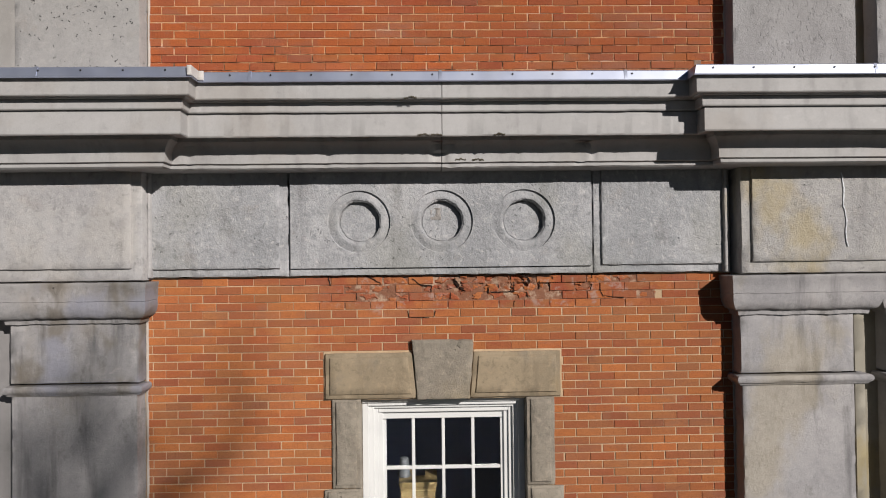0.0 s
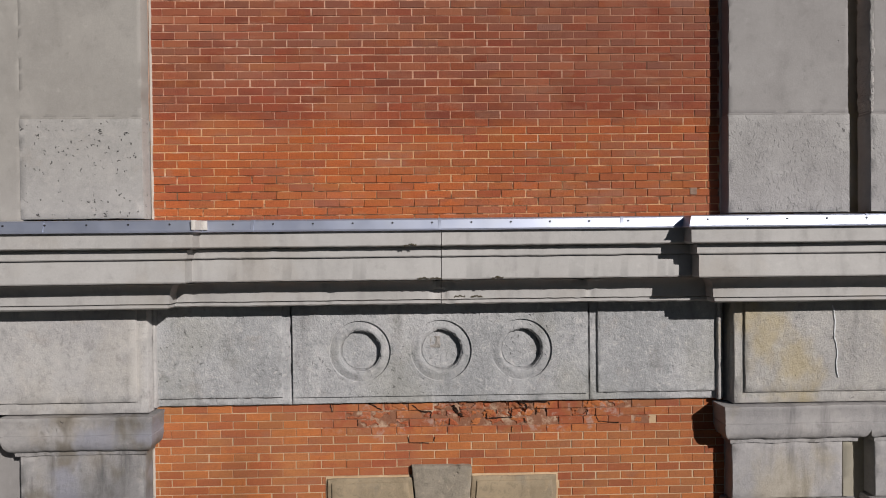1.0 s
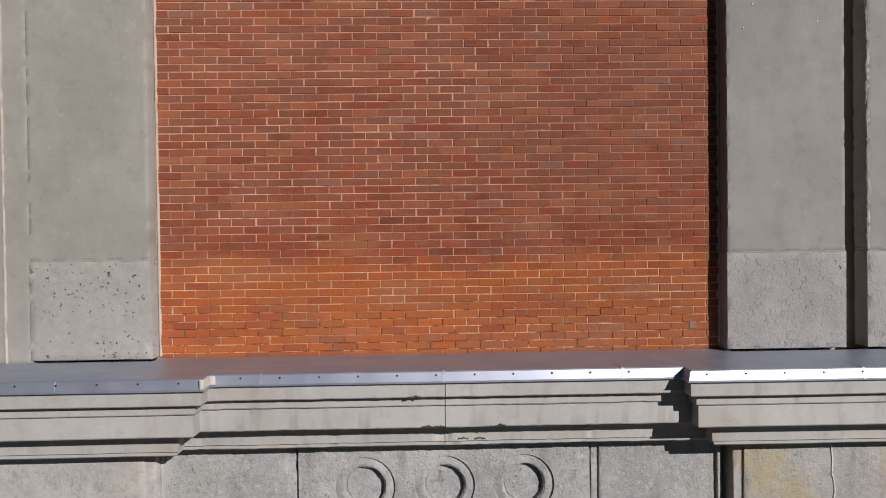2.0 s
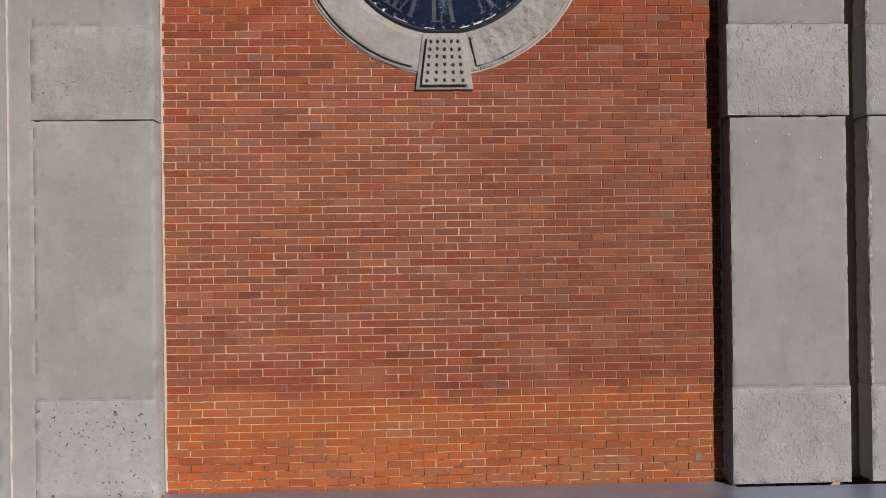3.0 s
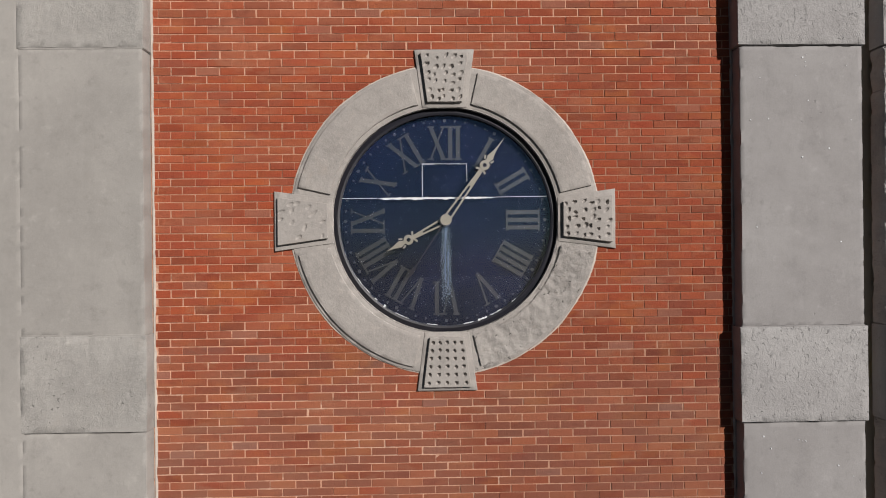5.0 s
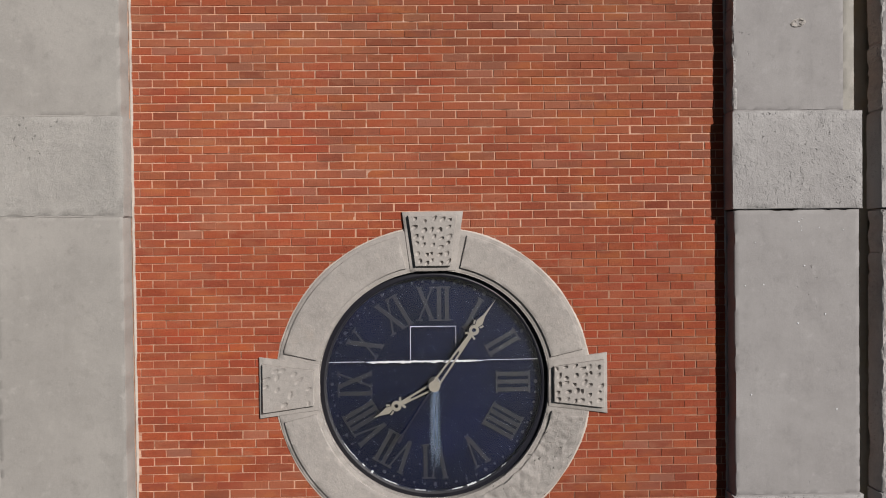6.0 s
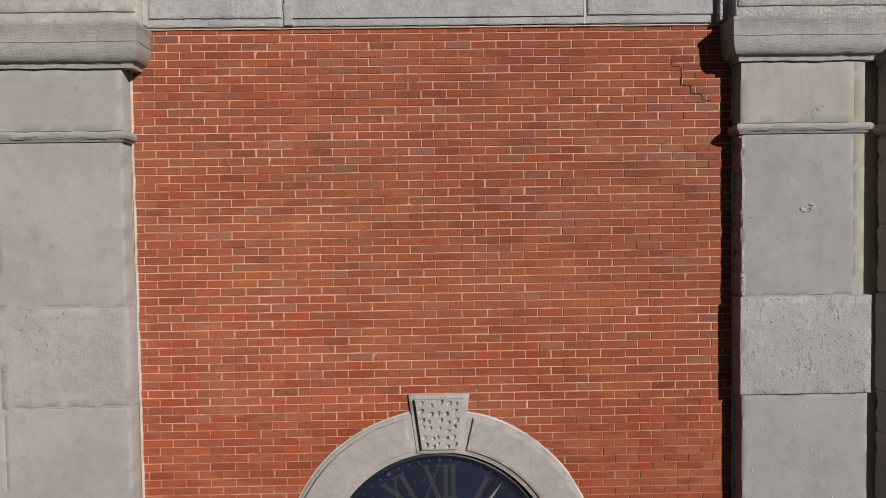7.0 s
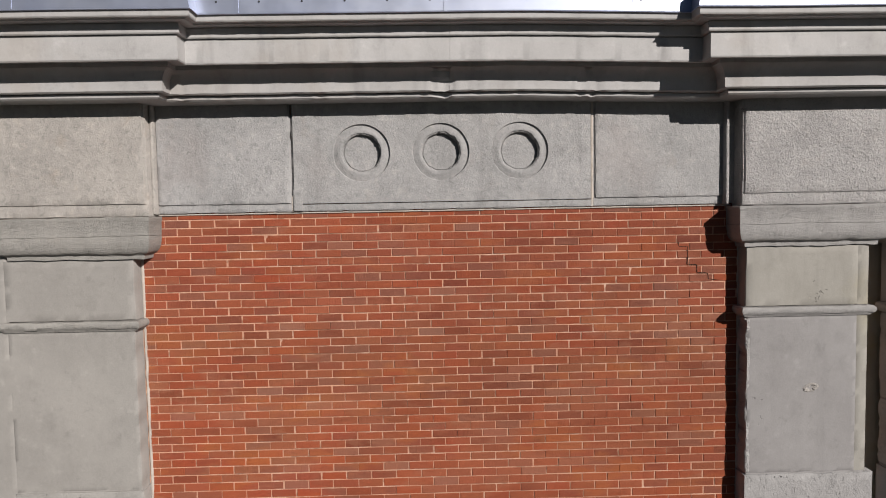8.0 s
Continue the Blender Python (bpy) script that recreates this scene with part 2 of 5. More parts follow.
    wash = n.calc("MULTIPLY", band, n.span(n.noise(1.7, 4, 0.6, n.place(0.6, 1, 1.6, 3.0)), 0.42, 0.62, 0.0, 0.17))
    color = n.mix(wash, color, (0.42, 0.235, 0.165))
    hue = n.calc("FRACT", n.calc("MULTIPLY", own, 23.1))
    color = n.mix(n.span(hue, 0.72, 0.95, 0, 0.32), color, (0.35, 0.140, 0.075))
    color = n.mix(n.span(hue, 0.28, 0.05, 0, 0.5), color, (0.28, 0.075, 0.048))
    rusty = n.noise(2.6, 4, 0.6, n.place(0.8, 1, 1.3, 21.0))
    color = n.mix(n.span(rusty, 0.56, 0.68, 0, 0.42), color, (0.42, 0.135, 0.048))
    mauve = n.noise(0.8, 5, 0.6, n.place(0.7, 1, 1.2, 17.0))
    color = n.mix(n.span(mauve, 0.5, 0.66, 0, 0.18), color, (0.29, 0.090, 0.055))
    grain = n.noise(60.0, 5, 0.7, n.place(1, 1, 2.2))
    color = n.mix(n.span(grain, 0.4, 0.75, 0, 0.5), color, (0.17, 0.062, 0.038))
    dust = n.noise(9.0, 5, 0.65)
    color = n.mix(n.span(dust, 0.58, 0.8, 0, 0.10), color, (0.40, 0.20, 0.14))
    normal = n.bump(n.noise(200.0, 4, 0.6), 0.003)
    normal = n.bump(n.noise(45.0, 6, 0.75), 0.007, 0.8, normal)
    mixed = n.ramp(n.calc("FRACT", n.calc("MULTIPLY", own, 17.7)), [(0.05, (0.20, 0.070, 0.045)), (0.25, (0.35, 0.100, 0.048)), (0.45, (0.31, 0.125, 0.072)),
                   (0.65, (0.40, 0.098, 0.045)), (0.82, (0.26, 0.085, 0.055)), (0.96, (0.25, 0.125, 0.092))])
    color = n.mix(n.span(uneven, 7.0, 8.2, 0, 0.62), color, mixed)
    color = n.mix(n.span(uneven, 7.6, 9.0), color, n.mix(1.0, color, (0.98, 1.08, 1.08), "MULTIPLY"))
    color = n.mix(n.span(uneven, 0.2, 0.8, 0.30, 0.0), color, (0.50, 0.215, 0.095))
    # soft drifts of hue a few bricks wide
    for scale, shift, lo, hi, most, tone in ((2.1, 31.0, 0.50, 0.66, 0.50, (0.41, 0.165, 0.098)), (2.9, 37.0, 0.52, 0.66, 0.45, (0.43, 0.165, 0.055)), (2.4, 43.0, 0.52, 0.68, 0.45, (0.36, 0.072, 0.040)),
                                             (3.4, 49.0, 0.54, 0.68, 0.40, (0.27, 0.120, 0.085)), (5.5, 53.0, 0.56, 0.68, 0.35, (0.36, 0.190, 0.125))):
        cloud = n.span(n.noise(scale, 3, 0.55, n.place(0.62, 1, 1.5, shift)), lo, hi, 0, most)
        color = n.mix(n.calc("MULTIPLY", cloud, n.span(n.calc("FRACT", n.calc("MULTIPLY", own, 11.0 + scale)), 0.0, 1.0, 0.45, 1.0)), color, tone)
    color = n.mix(n.span(uneven, 9.35, 10.1, 0, 0.50), color, n.mix(1.0, color, (1.02, 0.84, 0.92), "MULTIPLY"))
    blot = n.noise(26.0, 5, 0.7, n.place(0.7, 1, 1.6, 3.0))
    color = n.mix(n.span(blot, 0.56, 0.70, 0, 0.30), color, n.mix(1.0, color, (0.62, 0.62, 0.66), "MULTIPLY"))
    color = n.mix(n.span(blot, 0.44, 0.32, 0, 0.30), color, n.mix(1.0, color, (1.35, 1.38, 1.36), "MULTIPLY"))
    dusky = n.calc("MULTIPLY", n.span(uneven, 2.0, 2.5), n.span(uneven, 5.0, 4.3))
    sort = n.calc("FRACT", n.calc("MULTIPLY", own, 67.7))
    color = n.mix(n.calc("MULTIPLY", dusky, n.span(sort, 0.50, 0.30, 0, 0.50)), color, (0.27, 0.118, 0.080))
    color = n.mix(n.calc("MULTIPLY", dusky, n.span(sort, 0.70, 0.90, 0, 0.45)), color, (0.45, 0.182, 0.100))
    color = n.mix(n.calc("MULTIPLY", n.span(uneven, 2.0, 2.5), n.span(n.calc("FRACT", n.calc("MULTIPLY", own, 83.3)), 0.955, 0.975, 0, 0.45)), color, (0.32, 0.185, 0.145))
    # lime bloom and raw clay where the courses under the lower frieze have spalled
    spalled = n.calc("MULTIPLY", n.span(n.calc("ADD", height.outputs[2], n.calc("MULTIPLY", n.noise(3.0, 4, 0.6), 0.3)), -1.12, -1.0), n.span(n.calc("ABSOLUTE", n.calc("SUBTRACT", height.outputs[0], 0.45)), 1.7, 1.2))
    spalled = n.calc("MULTIPLY", spalled, n.span(height.outputs[2], -0.3, -0.5))
    color = n.mix(n.calc("MULTIPLY", spalled, n.span(n.noise(5.0, 5, 0.6, n.place(shift=71.0)), 0.48, 0.60, 0, 0.7)), color, (0.40, 0.098, 0.052))
    color = n.mix(n.calc("MULTIPLY", spalled, n.span(n.noise(9.0, 6, 0.7, n.place(shift=77.0)), 0.54, 0.66, 0, 0.75)), color, (0.52, 0.375, 0.315))
    high = n.span(uneven, 4.8, 5.6)
    color = n.mix(high, color, n.mix(1.0, color, (1.16, 0.98, 0.87), "MULTIPLY"))
    color = n.mix(n.span(uneven, 8.2, 9.4), color, n.mix(1.0, color, (0.905, 0.965, 1.0), "MULTIPLY"))
    # bricks get darker towards +x, along an uneven edge
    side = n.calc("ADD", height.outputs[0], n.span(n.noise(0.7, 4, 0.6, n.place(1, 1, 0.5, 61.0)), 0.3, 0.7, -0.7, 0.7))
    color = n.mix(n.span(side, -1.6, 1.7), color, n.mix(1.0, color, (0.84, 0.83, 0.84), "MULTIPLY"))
    return n.end(n.mix(1.0, color, (BRICK_SCALE * 1.02, BRICK_SCALE * 0.985, BRICK_SCALE * 0.975), "MULTIPLY"), 0.88, normal, spec=0.25)


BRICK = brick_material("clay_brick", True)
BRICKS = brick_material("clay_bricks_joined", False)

n = Nodes("lime_mortar")
c = n.mix(n.span(n.noise(3.0, 5, 0.6), 0.35, 0.65), (0.49, 0.255, 0.175), (0.62, 0.355, 0.25))
c = n.mix(n.span(n.noise(1.3, 5, 0.65, n.place(0.6, 1, 2.4, 5.0)), 0.50, 0.66, 0, 0.4), c, (0.62, 0.46, 0.37))
up_z = n.tree.nodes.new("ShaderNodeSeparateXYZ")
n.link(n.pos.outputs["Position"], up_z.inputs[0])
foot = n.calc("ADD", up_z.outputs[2], n.calc("MULTIPLY", n.noise(1.4, 3, 0.5), 0.6))
c = n.mix(n.span(foot, 1.70, 1.96, 0.80, 0.0), c, (0.60, 0.365, 0.180))
c = n.mix(n.span(n.noise(1.9, 4, 0.6, n.place(1, 1, 1.5, 11.0)), 0.50, 0.68, 0, 0.5), c, (0.30, 0.15, 0.10))
c = n.mix(n.span(n.noise(11.0, 5, 0.7, n.place(0.5, 1, 1.0, 15.0)), 0.54, 0.66, 0, 0.65), c, (0.16, 0.082, 0.055))
c = n.mix(n.span(n.noise(6.0, 5, 0.7, n.place(0.5, 1, 1.4, 19.0)), 0.52, 0.64, 0, 0.6), c, (0.70, 0.50, 0.40))
# missing mortar near the foot: shade in the gaps is painted dark
gap_shade = n.calc("MULTIPLY", n.span(foot, 1.25, 1.60, 1, 0), n.span(n.noise(7.0, 5, 0.7, n.place(0.8, 1, 1.1, 23.0)), 0.47, 0.56, 0, 0.85))
c = n.mix(gap_shade, c, (0.060, 0.026, 0.016))
dull = n.calc("ADD", n.calc("MULTIPLY", n.span(foot, 7.5, 6.8), n.span(foot, 1.6, 2.3)), n.calc("MULTIPLY", n.span(foot, 8.1, 8.6, 0, 0.6), n.span(foot, 9.5, 9.0)))
dull = n.calc("MULTIPLY", dull, n.span(n.calc("ADD", up_z.outputs[0], n.noise(0.8, 4, 0.6)), 0.2, 2.2))
c = n.mix(n.calc("MULTIPLY", dull, 0.62), c, (0.31, 0.150, 0.098))
c = n.mix(1.0, c, (0.93, 0.90, 0.88), "MULTIPLY")
fresh = n.calc("ADD", n.span(foot, 5.9, 5.3), n.span(foot, 7.0, 7.6))
c = n.mix(n.calc("MULTIPLY", fresh, n.span(n.calc("ADD", up_z.outputs[0], n.noise(0.9, 3, 0.5)), -0.3, -1.5)), c, n.mix(1.0, c, (1.08, 1.08, 1.08), "MULTIPLY"))
c = n.mix(n.calc("SUBTRACT", 1.0, fresh), c, n.mix(1.0, c, (0.84, 0.79, 0.76), "MULTIPLY"))
MORTAR = n.end(n.mix(n.span(n.noise(120.0, 3), 0.4, 0.7, 0, 0.4), c, (0.30, 0.19, 0.13)), 0.95, n.bump(n.noise(200.0, 3), 0.002), spec=0.2)
n = Nodes("tan_mortar")
c = n.mix(n.span(n.noise(3.0, 5, 0.6), 0.35, 0.65), (0.450, 0.315, 0.195), (0.570, 0.427, 0.285))
MORTAR_TAN = n.end(n.mix(n.span(n.noise(120.0, 3), 0.4, 0.7, 0, 0.4), c, (0.345, 0.232, 0.150)), 0.95, n.bump(n.noise(200.0, 3), 0.002), spec=0.2)
n = Nodes("pale_pointing")
MORTAR_PALE = n.end(n.mix(n.noise(20.0, 5), (0.390, 0.330, 0.285), (0.525, 0.480, 0.435)), 0.95, n.bump(n.noise(120.0, 3), 0.004), spec=0.2)
n = Nodes("weathered_mortar")
c = n.mix(n.span(n.noise(9.0, 6, 0.7), 0.46, 0.64), (0.225, 0.101, 0.060), (0.450, 0.315, 0.225))
MORTAR_WORN = n.end(n.mix(n.span(n.noise(60.0, 4), 0.4, 0.7, 0, 0.4), c, (0.225, 0.112, 0.075)), 0.95, n.bump(n.noise(70.0, 5, 0.7), 0.008), spec=0.2)
# near-black for strips that stand for the shade inside open joints
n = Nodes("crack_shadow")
CRACK_SHADE = n.end(n.mix(n.noise(25.0, 4), (0.010, 0.007, 0.006), (0.05, 0.03, 0.024)), 1.0, spec=0.0)
n = Nodes("dry_moss")
MOSS = n.end(n.mix(n.noise(60.0, 4), (0.035, 0.030, 0.022), (0.11, 0.095, 0.070)), 1.0, spec=0.0)
n = Nodes("dirty_mortar")
MORTAR_DEEP = n.end(n.mix(n.noise(14.0, 5), (0.090, 0.056, 0.041), (0.315, 0.217, 0.165)), 0.95, n.bump(n.noise(90.0, 4), 0.004), spec=0.2)

n = Nodes("folded_sheet_metal")
c = n.mix(n.span(n.noise(2.0, 5, 0.6, n.place(1, 3, 1)), 0.35, 0.7), (0.37, 0.405, 0.52), (0.43, 0.46, 0.55))
METAL = n.end(c, n.span(n.noise(5.0, 4), 0.3, 0.7, 0.44, 0.53), n.bump(n.noise(2.0, 2), 0.008, 0.4), metal=0.74)
n = Nodes("dull_steel")
NAIL = n.end((0.05, 0.05, 0.055), 0.6, metal=0.6)
n = Nodes("sealant")
SEAL = n.end(n.mix(n.noise(30.0, 4), (0.465, 0.435, 0.413), (0.585, 0.562, 0.540)), 0.7, n.bump(n.noise(60.0, 3), 0.004))

n = Nodes("dark_dial_glass")
c = n.mix(n.span(n.noise(1.6, 4), 0.35, 0.7), (0.0013, 0.0023, 0.0092), (0.0024, 0.0038, 0.0152))
DIAL = n.end(c, 0.7, spec=0.06)
n = Nodes("dial_glass")
n.bsdf.inputs["Transmission Weight"].default_value = 1.0
n.bsdf.inputs["IOR"].default_value = 1.8
DIAL_GLASS = n.end((0.86, 0.92, 1.0), n.span(n.noise(7.0, 4), 0.3, 0.8, 0.01, 0.05))
n = Nodes("dark_bezel_paint")
BEZEL = n.end(n.mix(n.noise(11.0, 4), (0.005, 0.005, 0.010), (0.013, 0.013, 0.020)), 0.5)
n = Nodes("faded_gilding")
NUMERAL = n.end(n.mix(n.span(n.noise(9.0, 5, 0.7), 0.3, 0.7), (0.0035, 0.0030, 0.0022), (0.0088, 0.0076, 0.0054)), 0.55, metal=0.0)
n = Nodes("dark_bronze")
PIP = n.end(n.mix(n.noise(30.0, 3), (0.015, 0.015, 0.018), (0.035, 0.033, 0.032)), 0.5)
n = Nodes("cream_paint")
POINTER_PAINT = n.end(n.mix(n.noise(22.0, 4), (0.203, 0.188, 0.158), (0.285, 0.266, 0.225)), 0.5)
n = Nodes("white_flaking_paint")
FLAKE = n.end(n.mix(n.noise(40.0, 4), (0.527, 0.544, 0.578), (0.722, 0.731, 0.748)), 0.6)
n = Nodes("pale_streak")
STREAK = n.end(n.mix(n.noise(6.0, 4, 0.6, n.place(14, 1, 1)), (0.030, 0.040, 0.055), (0.085, 0.105, 0.135)), 0.5, spec=0.1)
across = n.tree.nodes.new("ShaderNodeSeparateXYZ")
n.link(n.pos.outputs["Position"], across.inputs[0])
thin = n.span(n.calc("ABSOLUTE", n.calc("SUBTRACT", across.outputs[0], 0.006)), 0.062, 0.008)
fade = n.calc("MULTIPLY", n.span(across.outputs[2], 4.93, 5.25), n.span(n.noise(3.0, 4, 0.6, n.place(16, 1, 0.8)), 0.30, 0.62, 0.25, 1.0))
n.link(n.calc("MULTIPLY", thin, fade), n.bsdf.inputs["Alpha"])

n = Nodes("white_window_paint")
WHITE = n.end(n.mix(n.span(n.noise(4.0, 5), 0.4, 0.75, 0, 0.5), (0.696, 0.696, 0.687), (0.574, 0.574, 0.574)), 0.42, n.bump(n.noise(70.0, 3), 0.0008))
n = Nodes("window_glass")
n.bsdf.inputs["Transmission Weight"].default_value = 1.0
n.bsdf.inputs["IOR"].default_value = 1.45
GLASS = n.end((0.9, 0.93, 0.95), 0.0)
n = Nodes("dim_plaster")
PLASTER = n.end(n.mix(n.noise(2.0, 4), (0.195, 0.232, 0.345), (0.255, 0.292, 0.413)), 0.9)
n = Nodes("tan_wood")
TAN = n.end(n.mix(n.noise(6.0, 4, 0.6, n.place(8, 1, 1)), (0.203, 0.143, 0.060), (0.255, 0.188, 0.090)), 0.5)
n = Nodes("grey_paint")
GREY = n.end(n.mix(n.noise(8.0, 4), (0.085, 0.09, 0.10), (0.13, 0.14, 0.15)), 0.6)
n = Nodes("dry_ground")
GROUND = n.end(n.mix(n.span(n.noise(0.35, 6), 0.35, 0.65), (0.022, 0.023, 0.017), (0.042, 0.040, 0.032)), 0.95, n.bump(n.noise(5.0, 5), 0.03))
n = Nodes("roof_felt")
FELT = n.end(n.mix(n.noise(3.0, 5), (0.07, 0.07, 0.075), (0.12, 0.12, 0.12)), 0.9)
n = Nodes("grey_bark")
BARK = n.end(n.mix(n.noise(14.0, 5, 0.6, n.place(1, 1, 0.3)), (0.10, 0.085, 0.07), (0.2, 0.175, 0.15)), 0.9, n.bump(n.noise(40.0, 4), 0.01))


# ---- mesh helpers ----
def mesh_from(name, verts, faces, material, smooth=50.0):
    me = bpy.data.meshes.new(name)
    me.from_pydata(verts, [], faces)
    bm = bmesh.new()
    bm.from_mesh(me)
    bmesh.ops.remove_doubles(bm, verts=bm.verts, dist=1e-5)
    bmesh.ops.recalc_face_normals(bm, faces=bm.faces)
    bm.to_mesh(me)
    bm.free()
    if smooth:
        me.polygons.foreach_set("use_smooth", [True] * len(me.polygons))
        me.set_sharp_from_angle(angle=radians(smooth))
    me.materials.append(material)
    return me


def part(name, data, material, parent=None, label="", smooth=50.0):
    """Links (verts, faces) or a bmesh as one mesh object, under a thing or a part where one is given."""
    if isinstance(data, bmesh.types.BMesh):
        me = bpy.data.meshes.new(name)
        data.to_mesh(me)
        data.free()
        me.materials.append(material)
    else:
        me = mesh_from(name, data[0], data[1], material, smooth)
    ob = new(name, me)
    ob.parent = parent
    return tagged(ob, label)


def thing(name, label, category, group="", kind="", at=(0, 0, 0)):
    ob = new(name)
    ob.empty_display_size = 0.2
    return tagged(ob, label, category, group, kind)


def wob(x, y, z, f=6.0):
    return noise.noise((x * f, y * f + 3.1, z * f + 7.7))


def slab(where, w, h, front, back, bev=0.008, cell=0.06, rough=0.0015, chip=0.003):
    """A stone with a worn face: where(u, v) gives x and z of its face, w by h metres."""
    def steps(size):
        k = max(1, round((size - 2 * bev) / cell))
        return [0.0] + [bev + (size - 2 * bev) * i / k for i in range(k + 1)] + [size]
    us, vs = steps(w), steps(h)
    verts, faces = [], []
    for j, v in enumerate(vs):
        for i, u in enumerate(us):
            rim = i in (0, len(us) - 1) or j in (0, len(vs) - 1)
            x, z = where(u, v)
            eat = chip * max(0.0, wob(x, front, z, 9.0) + 0.35 * wob(x, front, z, 31.0))
            uu = u + (eat if i == 0 else -eat if i == len(us) - 1 else 0)
            vv = v + (eat if j == 0 else -eat if j == len(vs) - 1 else 0)
            x, z = where(uu, vv)
            y = front + rough * (wob(x, front, z, 2.3) + 0.6 * wob(x, front, z, 11.0) + (0.8 * abs(wob(x, front, z, 7.0)) + 0.5 * wob(x, front, z, 27.0) if rough > 0.01 else 0))
            verts.append((x, y + (bev + 2 * eat if rim else 0), z))
    nu = len(us)
    for j in range(len(vs) - 1):
        for i in range(nu - 1):
            a = j * nu + i
            faces.append((a, a + 1, a + nu + 1, a + nu))
    loop = list(range(nu)) + [j * nu + nu - 1 for j in range(1, len(vs))] + [(len(vs) - 1) * nu + i for i in range(nu - 2, -1, -1)] + [j * nu for j in range(len(vs) - 2, 0, -1)]
    base = len(verts)
    verts += [(verts[k][0], back, verts[k][2]) for k in loop]
    m = len(loop)
    faces += [(loop[k], base + k, base + (k + 1) % m, loop[(k + 1) % m]) for k in range(m)]
    faces.append(tuple(base + k for k in range(m)))
    return verts, faces


def rect(x0, z0):
    return lambda u, v: (x0 + u, z0 + v)


def block(x0, x1, z0, z1, front, back, **more):
    return slab(rect(x0, z0), x1 - x0, z1 - z0, front, back, **more)


def quad(a, b, c, d, w, h):
    """A four-cornered face: a lower left, b lower right, c upper right, d upper left."""
    def f(u, v):
        s, t = u / w, v / h
        return tuple((a[k] * (1 - s) + b[k] * s) * (1 - t) + (d[k] * (1 - s) + c[k] * s) * t for k in (0, 1))
    return f


def box(x0, x1, y0, y1, z0, z1):
    v = [(x, y, z) for z in (z0, z1) for y in (y0, y1) for x in (x0, x1)]
    return v, [(0, 1, 3, 2), (4, 6, 7, 5), (0, 4, 5, 1), (2, 3, 7, 6), (0, 2, 6, 4), (1, 5, 7, 3)]


def soft_box(x0, x1, y0, y1, z0, z1, b=0.006):
    bm = bmesh.new()
    bmesh.ops.create_cube(bm, size=1, matrix=Matrix.LocRotScale(((x0 + x1) / 2, (y0 + y1) / 2, (z0 + z1) / 2), None, (x1 - x0, y1 - y0, z1 - z0)))
    bmesh.ops.bevel(bm, geom=bm.edges[:], offset=b, segments=2, affect="EDGES", profile=0.6)
    return bm


def join(*pieces):
    verts, faces = [], []
    for v, f in pieces:
        k = len(verts)
        verts += v
        faces += [tuple(i + k for i in q) for q in f]
    return verts, faces


def loft(profile, stations, wear=0.0, sag=0.0):
    """A closed profile of (out, z) carried through stations, each a function out -> (x, y)."""
    verts, faces, m = [], [], len(profile)
    for s in stations:
        for i_, (o, z) in enumerate(profile):
            x, y = s(o)
            z -= sag * min(1.0, max(0.0, (x - 0.6) / 1.5))
            d = wear * (wob(x, y, z, 5.0) + 0.7 * wob(x, y, z, 19.0)) if o > 0.02 else 0.0
            if wear > 0.003 and o > 0.2:
                bite = max(0.0, wob(x, 0.0, 1.0, 2.1) + 0.5 * wob(x, 2.0, 1.0, 9.0) - 0.25 + 0.35 * max(0.0, 1 - abs(x) / 0.6)) * max(0.0, wob(x, z, 5.0, 13.0) + 0.2)
                y += 0.10 * bite
                d += 0.035 * bite * (1 if i_ % 2 else -1)
            verts.append((x, y + 0.6 * d, z + d))
    for k in range(len(stations) - 1):
        for i in range(m):
            a, b = k * m + i, k * m + (i + 1) % m
            faces.append((a, b, b + m, a + m))
    faces += [tuple(range(m)), tuple(range((len(stations) - 1) * m, len(stations) * m))]
    return verts, faces


def lathe(cx, cz, profile, count=64, a0=0.0, a1=2 * math.pi, wobble=0.0):
    """Profile of (radius, y) turned about the line x = cx, z = cz."""
    verts, faces, m = [], [], len(profile)
    for k in range(count):
        a = a0 + (a1 - a0) * k / count
        verts += [(cx + (r + e) * math.cos(a), y + 0.4 * e, cz + (r + e) * math.sin(a)) for r, y in profile
                  for e in [wobble * (wob(cx + math.cos(a), r * 7, math.sin(a), 3.0) + 0.8 * wob(cx + math.cos(a), r * 7, math.sin(a), 9.0)) if r > 0.01 else 0.0]]
    for k in range(count):
        for i in range(m - 1):
            a, b = k * m + i, ((k + 1) % count) * m + i
            faces.append((a, a + 1, b + 1, b))
    return verts, faces


def disc(cx, cz, r, y0, y1, count=24):
    return lathe(cx, cz, [(1e-4, y0), (r * 0.92, y0), (r, y0 + (y1 - y0) * 0.25), (r, y1), (1e-4, y1)], count)


